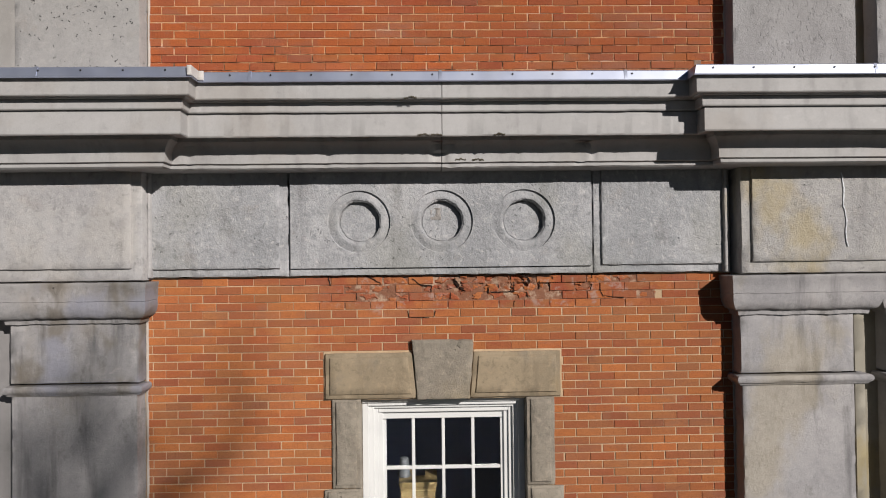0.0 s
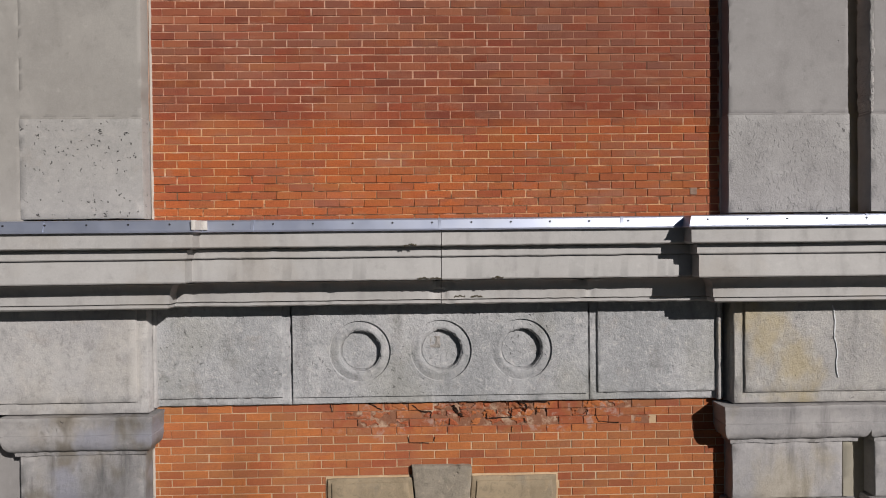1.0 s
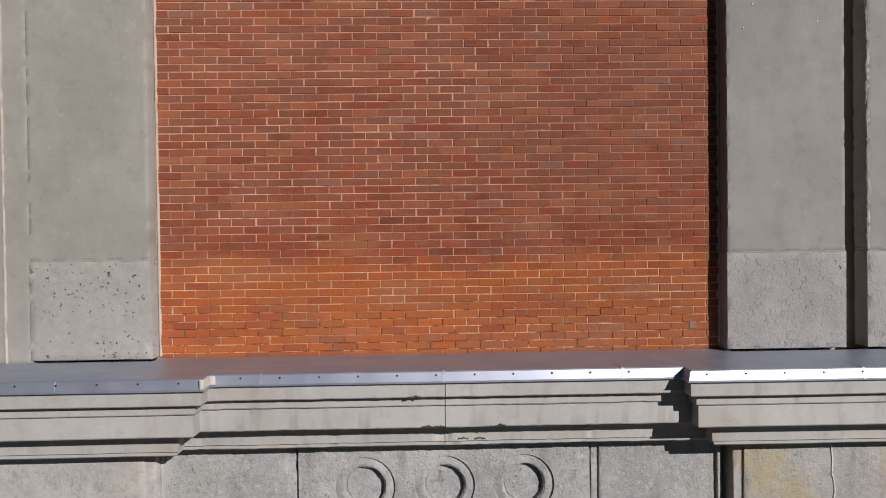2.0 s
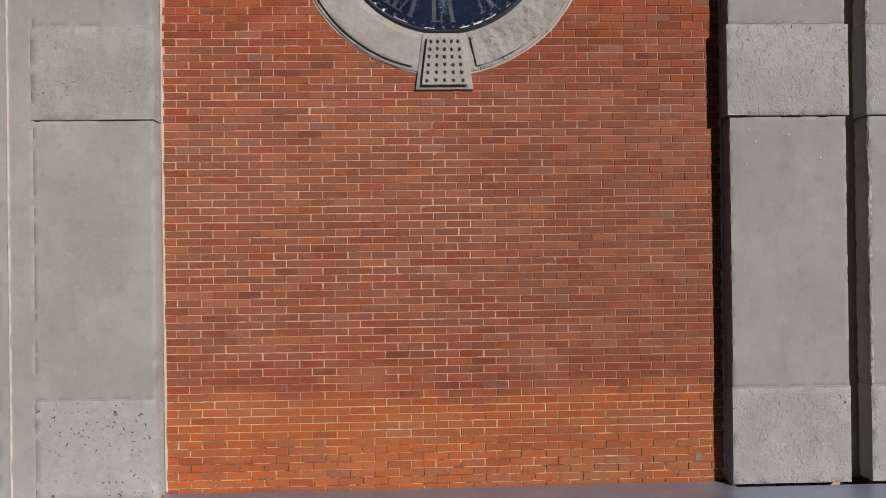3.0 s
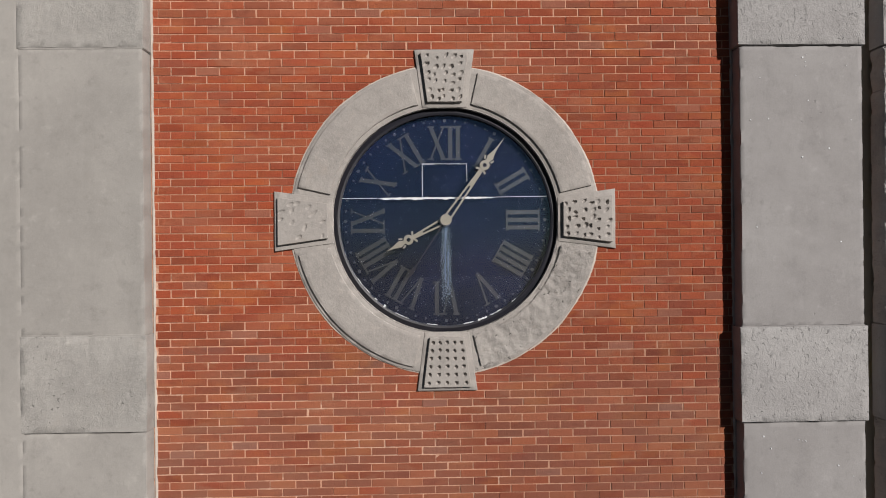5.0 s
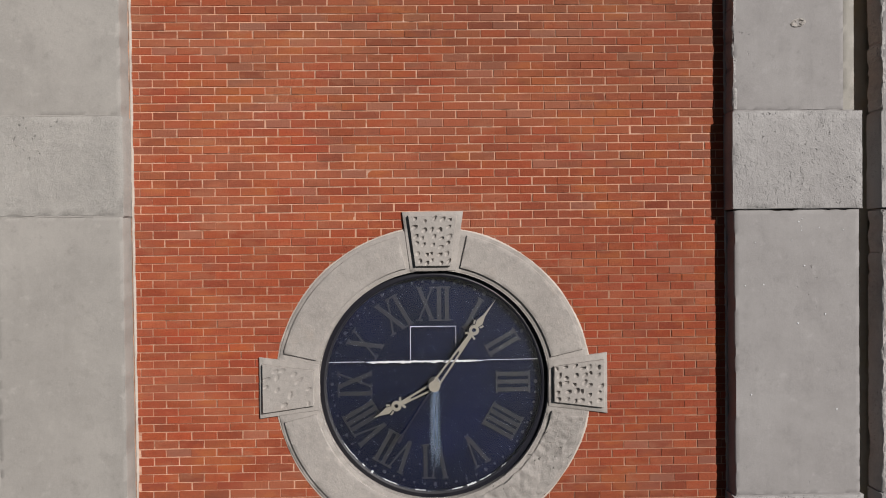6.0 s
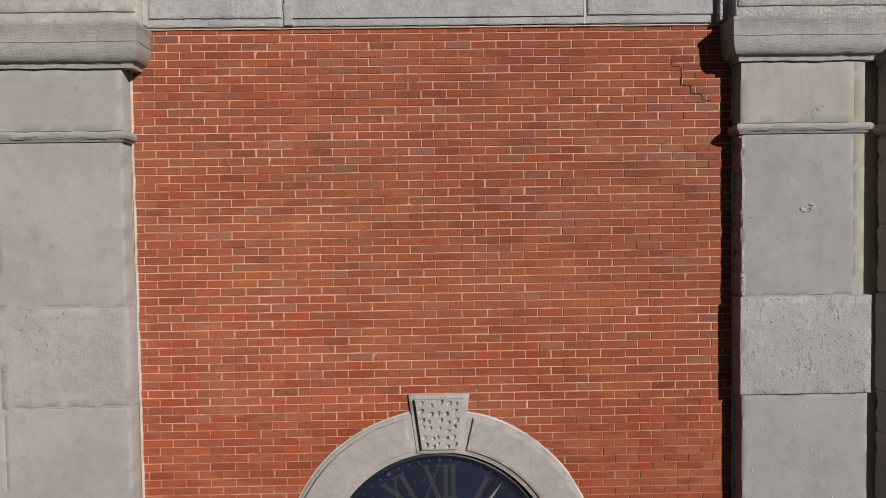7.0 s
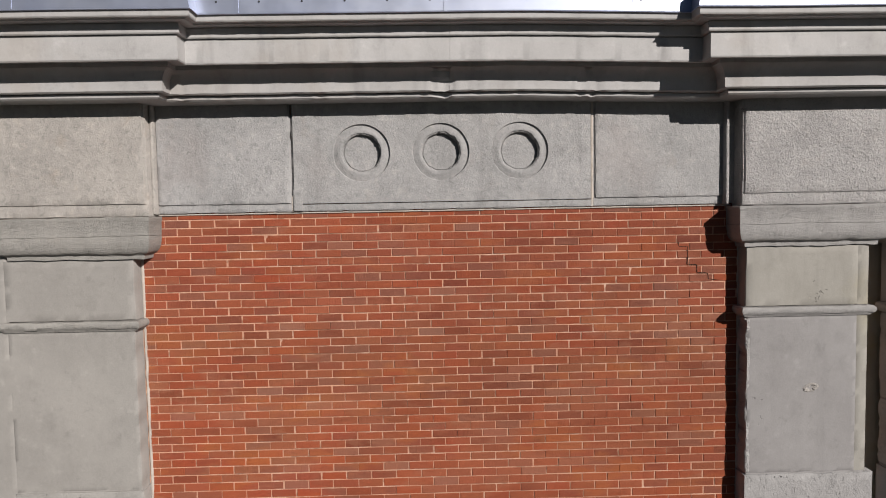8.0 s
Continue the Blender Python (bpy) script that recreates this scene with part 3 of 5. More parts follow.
def holed(x0, x1, z0, z1, cx, cz, r, y):
    """A flat rectangle with a round hole."""
    corners = [math.atan2(z - cz, x - cx) % (2 * math.pi) for x in (x0, x1) for z in (z0, z1)]
    angles = sorted(set([2 * math.pi * k / 64 for k in range(64)] + corners))
    verts = []
    for a in angles:
        ca, sa = math.cos(a), math.sin(a)
        reach = min([((x1 if ca > 0 else x0) - cx) / ca if abs(ca) > 1e-9 else 9e9, ((z1 if sa > 0 else z0) - cz) / sa if abs(sa) > 1e-9 else 9e9])
        verts += [(cx + r * ca, y, cz + r * sa), (cx + reach * ca, y, cz + reach * sa)]
    m = len(angles)
    return verts, [(2 * k, 2 * k + 1, 2 * ((k + 1) % m) + 1, 2 * ((k + 1) % m)) for k in range(m)]


# ---- main dimensions ----
LOW, UP = -0.06, 0.0            # front of the brick, lower and upper stage
STEP = 0.145                    # how far pilasters and their entablature stand forward
EDGE = 2.53                     # inner edge of the pilasters
BREAK, SHIFT = 2.50, 0.022                    # where the entablature breaks forward, about x = SHIFT
OUTER = 4.95                    # outer end of the front
RISE = 11.275                   # from the lower entablature to the upper one

# ---- ground and tower core ----
g = part("ground", ([(-700, -700, -9), (700, -700, -9), (700, 700, -9), (-700, 700, -9)], [(0, 1, 2, 3)]), GROUND)
tagged(g, "bare winter ground round the tower", "ground", kind="structure")
for side, name in ((-1, "wall_west"), (1, "wall_east")):
    w = part(name, join(block(0, 8.6, -9, 12.2, 0, 0.3)), BRICKS, None)
    w.matrix_world = pose(side * (OUTER - 0.05), 0.2 if side > 0 else 8.8, 0, 0, 0, 90 if side > 0 else -90)
    tagged(w, "red brick side wall of the clock tower", "wall", kind="structure")
w = part("wall_north", box(-OUTER + 0.35, OUTER - 0.35, 8.5, 8.8, -9, 12.2), BRICKS)
tagged(w, "red brick back wall of the clock tower", "wall", kind="structure")
w = part("roof", box(-OUTER, OUTER, -0.1, 8.8, 12.2, 12.4), FELT)
tagged(w, "flat dark felt roof of the clock tower", "roof", kind="structure")

# ---- brick walls of the front ----
wall_up = part("wall_south_upper", join(
    box(-OUTER + 0.3, -1.5, UP + 0.005, 0.4, 1.08, 11.6), box(1.5, 3.6, UP + 0.005, 0.4, 1.08, 11.6), box(3.6, OUTER - 0.3, UP + 0.115, 0.4, 0.4, 11.6),
    box(-1.5, 1.5, UP + 0.005, 0.4, 7.26, 10.36), box(-1.5, 1.5, UP + 0.15, 0.4, 10.36, 11.6), box(-1.5, 1.5, UP + 0.005, 0.4, 1.08, 4.26), box(-3.6, 3.6, UP + 0.0075, 0.4, 0.4, 1.08),
    holed(-1.5, 1.5, 4.26, 7.26, 0, 5.76, 0.99, UP + 0.005)), MORTAR, smooth=0)
tagged(wall_up, "red brick wall in running bond with pale mortar joints", "wall", kind="structure")
wall_low = part("wall_south_lower", join(
    box(-OUTER + 0.3, -0.76, LOW + 0.005, 0.34, -9, -1.21), box(0.76, OUTER - 0.3, LOW + 0.005, 0.34, -9, -1.21),
    box(-0.76, 0.76, LOW + 0.005, 0.34, -1.96, -1.21), box(-OUTER + 0.3, -1.05, LOW + 0.006, 0.34, -1.21, -0.93), box(1.85, OUTER - 0.3, LOW + 0.006, 0.34, -1.21, -0.93), box(-OUTER + 0.3, OUTER - 0.3, LOW + 0.15, 0.34, -0.93, 0.4), box(-0.76, 0.76, LOW + 0.005, 0.34, -9, -4.3)), MORTAR_TAN, smooth=0)
tagged(wall_low, "red brick wall, spalled under the stone frieze", "wall", kind="structure")


def ragged_bed(x0, x1, z0, z1, y, depth):
    """A lumpy bed of old mortar, hollowed between its rims."""
    nx, nz = round((x1 - x0) / 0.013), round((z1 - z0) / 0.013)
    verts, faces = [], []
    for j in range(nz + 1):
        for i in range(nx + 1):
            x, z = x0 + (x1 - x0) * i / nx, z0 + (z1 - z0) * j / nz
            worn = min(1.0, (x - x0) / 0.35, (x1 - x) / 0.35) * min(1.0, (z - z0) / 0.16)
            worn *= 0.30 + 0.9 * max(0.0, 1 - abs(x - 0.65) / 0.75) * max(0.0, min(1.0, (z + 1.08) / 0.06))
            d = max(0.0, 0.55 + 0.9 * wob(x, 1.0, z, 7.0) + 0.5 * wob(x, 2.0, z, 24.0)) * depth * worn
            verts.append((x, y + d, z))
    for j in range(nz):
        faces += [(j * (nx + 1) + i, j * (nx + 1) + i + 1, (j + 1) * (nx + 1) + i + 1, (j + 1) * (nx + 1) + i) for i in range(nx)]
    return verts, faces


part("eroded_joints", ragged_bed(-1.05, 1.85, -1.21, -0.93, LOW + 0.0062, 0.030), MORTAR_WORN, wall_low, "ragged worn mortar", smooth=30)


# ---- entablatures ----
def plan(wall, brk):
    """Stations of the cornice, from the back of one side round the front to the other; BREAK returns are mitred."""
    out = wall - STEP
    left = [lambda o: (-(OUTER + o), 8.6), lambda o: (-(OUTER + o), 2.0), lambda o: (-(OUTER + o), out - o)]
    left += [lambda o, k=k: (-(OUTER + o) + (OUTER + o - brk + o) * k / 8, out - o) for k in range(1, 9)]
    left += [lambda o: (-(brk - o), wall - o)]
    return left


def mirrored(stations):
    return [lambda o, s=s: (-s(o)[0], s(o)[1]) for s in reversed(stations)]


def shifted(stations, by):
    return [lambda o, s=s: (s(o)[0] + by, s(o)[1]) for s in stations]


def run(wall, brk, x0, x1, count):
    """Stations along the middle of the front; None is the mitre at the break."""
    def at(o, f):
        a = -(brk - o) if x0 is None else x0
        b = brk - o if x1 is None else x1
        return a + (b - a) * f, wall - o
    return [lambda o, f=k / count: at(o, f) for k in range(count + 1)]


def raise_by(profile, dz):
    return [(o, z + dz) for o, z in profile]


def entablature(wall, dz, panel_mat, block_mats, rings, frieze_z, coping_low, joint, bounds, jut, sag, label):
    cornice = thing("cornice", label, "cornice", kind="structure")
    d, e, h = (0.009, 0.004, 0.016) if wall == LOW else (0.0, 0.0, 0.0)
    lip = 0.454 - 0.2 * jut - h
    stones = {
        "bed_mould": [(-0.05, -0.042 - e), (0.252 - 0.6 * jut, -0.042 - e), (0.268 - 0.6 * jut, -0.03 - e), (0.270 - 0.6 * jut, -0.006 - e), (-0.05, -0.006 - e)],
        "ovolo": [(-0.05, -e), (0.276, -e), (0.288, 0.01 - d), (0.292, 0.075 - d), (0.30, 0.11 - d), (0.325, 0.15 - d), (0.36, 0.172 - d), (-0.05, 0.172 - d)],
        "corona": [(-0.05, 0.174 - d), (0.37, 0.174 - d), (0.37, 0.205 - d), (0.455, 0.205 - d), (0.462, 0.186 - d), (0.488, 0.186 - d), (0.494, 0.196 - d), (0.492, 0.366 - d), (-0.05, 0.366 - d)],
        "fillet": [(-0.05, 0.37 - d), (0.512, 0.372 - d), (0.518, 0.38 - d), (0.520, lip - 0.002), (-0.05, lip - 0.002)],
        "fascia": [(-0.05, lip), (0.55 + jut, lip + 0.002), (0.558 + jut, lip + 0.012), (0.586 + jut, lip + 0.012), (0.592 + jut, lip + 0.020), (0.596 + jut, coping_low + 0.02), (-0.05, coping_low + 0.02)]}
    brk, by = (BREAK, SHIFT) if wall == LOW else (2.447, 0.043)
    ends = plan(wall, brk)
    gap = 0.003 if wall == LOW else 0.0006
    for name, prof in stones.items():
        prof = raise_by(prof, dz)
        wear = 0.0035 if name in ("bed_mould", "ovolo") else 0.0028
        part(name, loft(prof, shifted(ends + run(wall, brk, None, joint - gap, 110)[1:], by), wear, sag), STONE_CORNICE, cornice, smooth=30)
        part(name, loft(prof, shifted(run(wall, brk, joint + gap, None, 110)[:-1] + mirrored(ends), by), wear, sag), STONE_CORNICE, cornice, smooth=30)
    metal = [(-0.04, 0.690), (0.40, 0.672), (0.590, 0.662), (0.598, 0.654), (0.618, coping_low), (0.630, coping_low - 0.012), (0.626, coping_low - 0.014),
             (0.606, coping_low), (0.585, 0.640), (-0.04, 0.665)]
    metal = raise_by([(o + (0.6 * jut if o > 0.5 else 0.0), z) for o, z in metal], dz)
    roof = part("coping", loft(metal, shifted(ends + run(wall, brk, None, None, 24)[1:-1] + mirrored(ends), by), 0.002, sag),
                METAL, cornice, "folded grey sheet-metal coping", smooth=18)
    face = (0.640 + coping_low) / 2 + dz
    for x in [(-1.62 + 0.31 * k) for k in range(11)]:
        part("nail", disc(x, face + 0.02 - sag * min(1.0, max(0.0, (x - 0.6) / 1.5)), 0.0075, wall - 0.612 - 0.6 * jut, wall - 0.595 - 0.6 * jut, 8), NAIL, roof)
    for s in (-1, 1):
        for k in range(7):
            part("nail", disc(s * (2.05 + 0.31 * k), face + 0.02 - (sag if s > 0 else 0.0), 0.0075, wall - STEP - 0.612 - 0.6 * jut, wall - STEP - 0.595 - 0.6 * jut, 8), NAIL, roof)
    lap = raise_by([(o + (0.6 * jut if o > 0.5 else 0.0), z) for o, z in ((0.3, 0.676), (0.592, 0.666), (0.601, 0.656), (0.6215, coping_low - 0.003), (0.612, coping_low - 0.003), (0.3, 0.66))], dz)
    for x, y in ((-1.47, wall), (joint + 0.01, wall), (1.43, wall), (-3.0, wall - STEP), (3.3, wall - STEP)):
        part("seam", loft(lap, [lambda o, x=x, y=y: (x - 0.012, y - o), lambda o, x=x, y=y: (x + 0.012, y - o)], 0.0, sag), METAL, roof, smooth=30)

    # frieze: raised panels in a plain border, roundels in the middle one
    frieze = thing("frieze", "grey stone frieze with raised panels and three roundels", "frieze", kind="structure")
    border = wall - (0.04 if wall == LOW else 0.028)
    field = border - (0.022 if wall == LOW else 0.013)
    low, high = -0.93 + dz, -0.03 + dz
    bottom = -0.862 + dz
    for x0, x1, p0, p1 in bounds[0]:
        st = part("frieze_stone", block(x0, x1, low, high, border, wall + 0.02, chip=0.024, cell=0.03), panel_mat, frieze)
        part("panel", block(p0, p1, bottom, high - 0.002, field, border + 0.01, rough=0.004, chip=0.012 if wall == LOW else 0.020, cell=0.03), panel_mat, st)
    mid = part("frieze_stone", join(block(bounds[1], bounds[2], low, bottom, border, wall + 0.02, chip=0.045, cell=0.02),
                                    block(bounds[1], bounds[1] + 0.013, bottom, high, border, wall + 0.02), block(bounds[2] - 0.012, bounds[2], bottom, high, border, wall + 0.02)), panel_mat, frieze)
    spacing, radius = rings
    top = high - 0.002
    xs = [bounds[1] + 0.015, -1.5 * spacing, -0.5 * spacing, 0.5 * spacing, 1.5 * spacing, bounds[2] - 0.014]
    rim = join(block(xs[0], xs[1], bottom, top, field, field + 0.03, rough=0.0, chip=0.0, bev=0.0005),
               block(xs[4], xs[5], bottom, top, field, field + 0.03, rough=0.0, chip=0.0, bev=0.0005),
               *[holed(xs[k], xs[k + 1], bottom, top, (k - 2) * spacing, frieze_z + dz, radius, field) for k in (1, 2, 3)],
               ([(xs[1], field, bottom), (xs[4], field, bottom), (xs[4], field + 0.03, bottom), (xs[1], field + 0.03, bottom)], [(0, 1, 2, 3)]))
    part("panel", rim, panel_mat, mid, smooth=0)
    deep = 0.27 * radius if wall == LOW else 0.25 * radius
    for k in (-1, 0, 1):
        r = radius
        prof = [(r + 0.006, field + 0.003), (r - 0.004, field + 0.021), (r * 0.95, field + 0.019), (r * 0.80, field + 0.006), (r * 0.735, field + 0.004), (r * 0.70, field + 0.007),
                (r * 0.688, field + 0.016), (r * 0.665, field + 0.018), (r * 0.655, field + 0.022), (r * 0.650, field + deep - 0.012), (r * 0.635, field + deep + 0.004), (r * 0.61, field + deep - 0.003), (1e-4, field + deep - 0.006)]
        part("roundel", lathe(k * spacing, frieze_z + dz, prof, 96, wobble=0.006), panel_mat, mid, smooth=40)
    for s in (-1, 1):
        a, b = (bounds[5], OUTER) if s > 0 else (-OUTER, bounds[3])
        block_mat = block_mats[0 if s < 0 else 1]
        st = part("frieze_stone", block(a, b, low - 0.015, high, border - STEP, wall + 0.02, chip=0.006), block_mat, frieze)
        part("panel", block(a + (bounds[4] if s > 0 else 0.085), b - (bounds[4] if s < 0 else 0.085), bottom + 0.015, high - 0.002, field - STEP, border - STEP + 0.01, rough=0.003, chip=0.006), block_mat, st)
        # small nib in the corner of the break
        c0, c1 = (bounds[5] - 0.097, bounds[5] - 0.067) if s > 0 else (bounds[3] - 0.004, bounds[3] + 0.026)
        part("nib", block(c0, c1, low, high, wall - 0.095, wall, chip=0.004), block_mat, st)
    return cornice


entablature(LOW, 0.0, STONE_FRIEZE, (STONE_BLOCK_WEST, STONE_BLOCK), (0.706, 0.268), -0.47, 0.584, -0.02,
            (((-2.50, -1.308, -2.485, -1.378), (1.305, 2.50, 1.372, 2.47)), -1.303, 1.30, -BREAK + SHIFT, 0.085, BREAK + SHIFT), 0.0, 0.0,
            "moulded grey stone cornice capped with sheet-metal flashing")
entablature(UP, RISE, STONE_UPFRIEZE, (STONE_BEIGE, STONE_UPBLOCK), (0.660, 0.238), -0.45, 0.514, 0.03,
            (((-2.50, -1.246, -2.350, -1.252), (1.271, 2.50, 1.288, 2.42)), -1.240, 1.268, -2.375, 0.016, 2.47), 0.045, 0.035,
            "upper moulded grey stone cornice capped with sheet metal")


# ---- pilasters ----
def around(x0, x1, face, back):
    return [lambda o: (x0 - o, back), lambda o: (x0 - o, face - o)] + [lambda o, k=k: (x0 - o + (x1 - x0 + 2 * o) * k / 40, face - o) for k in range(1, 40)] \
        + [lambda o: (x1 + o, face - o), lambda o: (x1 + o, back)]


def ovolo(o0, z0, o1, z1, count=7):
    return [(o0 + (o1 - o0) * math.sin(k / count * math.pi / 2), z1 - (z1 - z0) * math.cos(k / count * math.pi / 2)) for k in range(count + 1)]


def pilaster(x0, x1, wall, dz, shaft_mat, cap_mat, bands, foot, label):
    face, back = wall - STEP, wall + 0.02
    edge = x1
    top_mat = cap_mat if wall == LOW else STONE_TOOLED if x0 > 0 else STONE_TOOLED_WARM
    if 0 < x0 < 3 and wall == LOW:
        x1 = edge - 0.095
    rag = 0.020 if wall == UP and x0 > 0 else 0.007
    p = thing("pilaster", label, "pilaster", "paired pilasters of the tower")
    inner = wall == UP and 0 < x0 < 3

    def right(level):
        return edge - (0.055 if inner and level > 8.0 else 0.0)
    z = foot
    for b0, b1 in bands:
        if b0 - z > 0.05:
            part("shaft_block", block(x0 + 0.012, right(z) - 0.012, z + 0.002, b0 - 0.002, face, back, bev=0.01 if x0 > 0 else 0.004, cell=0.035, rough=0.002, chip=rag), shaft_mat, p)
        out, wide = (0.003, -0.006) if b0 < 1 else (0.014, 0.008) if x0 > 0 else (0.005, 0.0)
        base_mat = STONE_BASE if b0 < 1 and x0 < 0 else STONE_WARM_BAND if x0 < 0 else STONE_BAND
        if b0 > 7 and x0 < 0:
            part("bed_joint", block(x0 + 0.014, right(b0) - 0.006, b0 - 0.006, b0 + 0.008, face - 0.0025, back, bev=0.002, cell=0.05, rough=0.001, chip=0.006), shaft_mat, p, "pale mortar bed")
        if b1 > 1:
            part("bed_joint", block(x0 + 0.014, right(b1) - 0.014, b1 - 0.008, b1 + 0.010, face - 0.0012, back, bev=0.002, cell=0.05, rough=0.001, chip=0.004), shaft_mat, p, "pale mortar bed")
        part("band_block", block(x0 - wide, right(b0) + wide, b0 + 0.003, b1 - 0.001, face - out, back, bev=0.006, rough=0.003, chip=0.010), base_mat, p, "bush-hammered band block")
        z = b1
    if inner:
        edge = right(z)
        x1 = edge - 0.085
    part("shaft_block", block(x0 + 0.012, x1 - (0.012 if edge == x1 else 0.0), z + 0.002, -1.872 + dz, face, back, bev=0.01 if x0 > 0 else 0.004, cell=0.035, rough=0.002, chip=rag), shaft_mat, p)
    if edge > x1:
        lap, sunk = (0.002, 0.004) if wall == LOW else (-0.016, 0.0008)
        for z_low, z_high in ((z + 0.002, -1.872 + dz), (-1.792 + dz, -1.286 + dz)):
            part("edge_strip", block(x1 + lap, edge, z_low, z_high, face + sunk, back, bev=0.006 if wall == LOW else 0.003, chip=0.008 if wall == LOW else 0.003), STONE_STRIP if wall == LOW else STONE_STRIP_UP, p, "ochre-stained edge strip")
    if wall == UP and x0 > 0:
        # arrises broken down to coarse aggregate
        for low_, high_ in (((z + 0.01, -1.89 + dz),) if inner else ((1.575, 3.98), (4.82, 7.21), (8.06, -1.89 + dz))):
            part("worn_arris", block(x0 + 0.002, x0 + 0.05 + 0.02 * wob(x0, 1.0, low_), low_, high_, face - 0.003, back, bev=0.012, cell=0.016, rough=0.013, chip=0.034), STONE_UPBLOCK, p, "broken stone edge")
    nk, cp = (dz - 0.013, dz - 0.009) if wall == LOW else (dz, dz)
    part("neck_band", loft(raise_by([(-0.05, -1.876), (0.014, -1.876), (0.02, -1.862), (0.036, -1.852), (0.046, -1.832), (0.044, -1.812), (0.030, -1.796), (-0.05, -1.792)], nk), around(x0, edge, face, back), 0.009 if wall == UP and x0 < 0 else 0.005), top_mat, p, smooth=35)
    part("neck_block", block(x0, x1, -1.792 + dz, -1.286 + dz, face, back, chip=0.008), STONE_STRIP_UP if inner else cap_mat, p)
    prof = [(-0.05, -1.286), (0.022, -1.286), (0.026, -1.256), (0.034, -1.250)] + ovolo(0.036, -1.246, 0.098, -1.125) + [(0.099, -1.106), (0.093, -1.102), (0.099, -1.098), (0.102, -0.985), (0.108, -0.975), (0.108, -0.948), (-0.05, -0.946)]
    nudge, far = (0.08, 0.08) if wall == UP and x0 < 0 else (0.0, 0.03) if wall == UP and x0 < 3 else (0.0, 0.0)
    part("capital", loft(raise_by(prof, cp), around(x0 + nudge, edge + far, face, back), 0.007), top_mat, p, "moulded stone capital", smooth=35)
    return p


UP_BANDS = [(0.70, 1.565), (3.99, 4.81), (7.225, 8.05)]
for s in (-1, 1):
    for a, b in ((EDGE, 3.585), (3.885, 4.93)):
        x0, x1 = (a, b) if s > 0 else (-b, -a)
        if s > 0:
            x0, x1 = (2.522, 3.617) if a == EDGE else (3.787, 4.93)
        pilaster(x0, x1, UP, RISE, STONE_SHAFT if s > 0 else STONE_WARM, STONE_SHAFT if s > 0 else STONE_WARM, UP_BANDS, 0.66, "smooth grey stone pilaster with bush-hammered bands")
        x0, x1 = (a, b) if s > 0 else (-b, -a)
        if s > 0:
            x0, x1 = (2.52, 3.595) if a == EDGE else (3.785, 4.90)
        pilaster(x0, x1, LOW, 0.0, STONE_LOWER, STONE_LOWER if s > 0 else STONE_STAINED, [], -9.0, "weathered grey stone pilaster with moulded capital")
        if a == EDGE:
            g0, g1 = (3.50, 3.87) if s > 0 else (-3.90, -3.56)
            st = part("infill_strip", block(g0, g1, 0.66, 10.3, UP + 0.09 if s > 0 else UP - STEP + 0.003, UP + 0.12, bev=0.002), STONE_STRIP if s > 0 else STONE_WARM)
            tagged(st, "narrow buff stone strip between paired pilasters", "stone strip", kind="structure")
            st = part("infill_strip", block(g0, g1, -9.0, -0.93, LOW - 0.004, LOW + 0.1, bev=0.002), STONE_STRIP if s > 0 else STONE_SHAFT)
            tagged(st, "narrow buff stone strip between paired pilasters", "stone strip", kind="structure")

bead = part("mortar_ridge", block(-3.792, -3.774, 0.68, 10.28, UP - STEP - 0.012, UP - STEP + 0.05, bev=0.005, cell=0.03, chip=0.012, rough=0.004), MORTAR_PALE)
tagged(bead, "pale ragged mortar ridge between paired pilasters", "mortar bead", kind="structure")

# ---- clock ----
CX, CZ = 0.003, 5.76
surround = thing("clock_surround", "round grey stone clock surround with four keystones", "clock surround", kind="structure")
R0, R1 = 0.985, 1.345


def arc(a0, r0, r1):
    """Maps along-arc metres and radial metres to the ring."""
    return lambda u, v: (CX + (r0 + v) * math.cos(a0 - u / r1), CZ + (r0 + v) * math.sin(a0 - u / r1))


half = math.asin(0.20 / R0)
for q in range(4):
    a0 = math.pi / 2 * (q + 1) - 0.10
    span = math.pi / 2 - 0.20
    worn = q == 3
    m = STONE_ROUGH_RING if worn else STONE_CLOCK
    seg = part("ring_stone", slab(arc(a0, R0, R1), span * R1, R1 - R0, UP - 0.014, UP + 0.02, bev=0.006, cell=0.05, rough=0.004 if worn else 0.001, chip=0.012 if worn else 0.004), m, surround)
    part("ring_field", slab(arc(math.pi / 2 * (q + 1) - half - 0.02, R0 + 0.04, R1), (math.pi / 2 - 2 * half - 0.04) * R1, R1 - R0 - 0.075, UP - 0.034, UP - 0.010, bev=0.006, cell=0.018 if worn else 0.03, rough=0.019 if worn else 0.001, chip=0.05 if worn else 0.004), m, seg)
part("mortar_bead", lathe(CX, CZ, [(R1 - 0.01, UP + 0.004), (R1 - 0.005, UP - 0.006), (R1 + 0.008, UP - 0.005), (R1 + 0.014, UP + 0.004)], 180, wobble=0.010), MORTAR_PALE, surround)
part("reveal", lathe(CX, CZ, [(R0 + 0.02, UP - 0.008), (R0, UP - 0.014), (R0 - 0.002, UP + 0.11), (R0 + 0.04, UP + 0.11)], 96), STONE_CLOCK, surround, smooth=40)


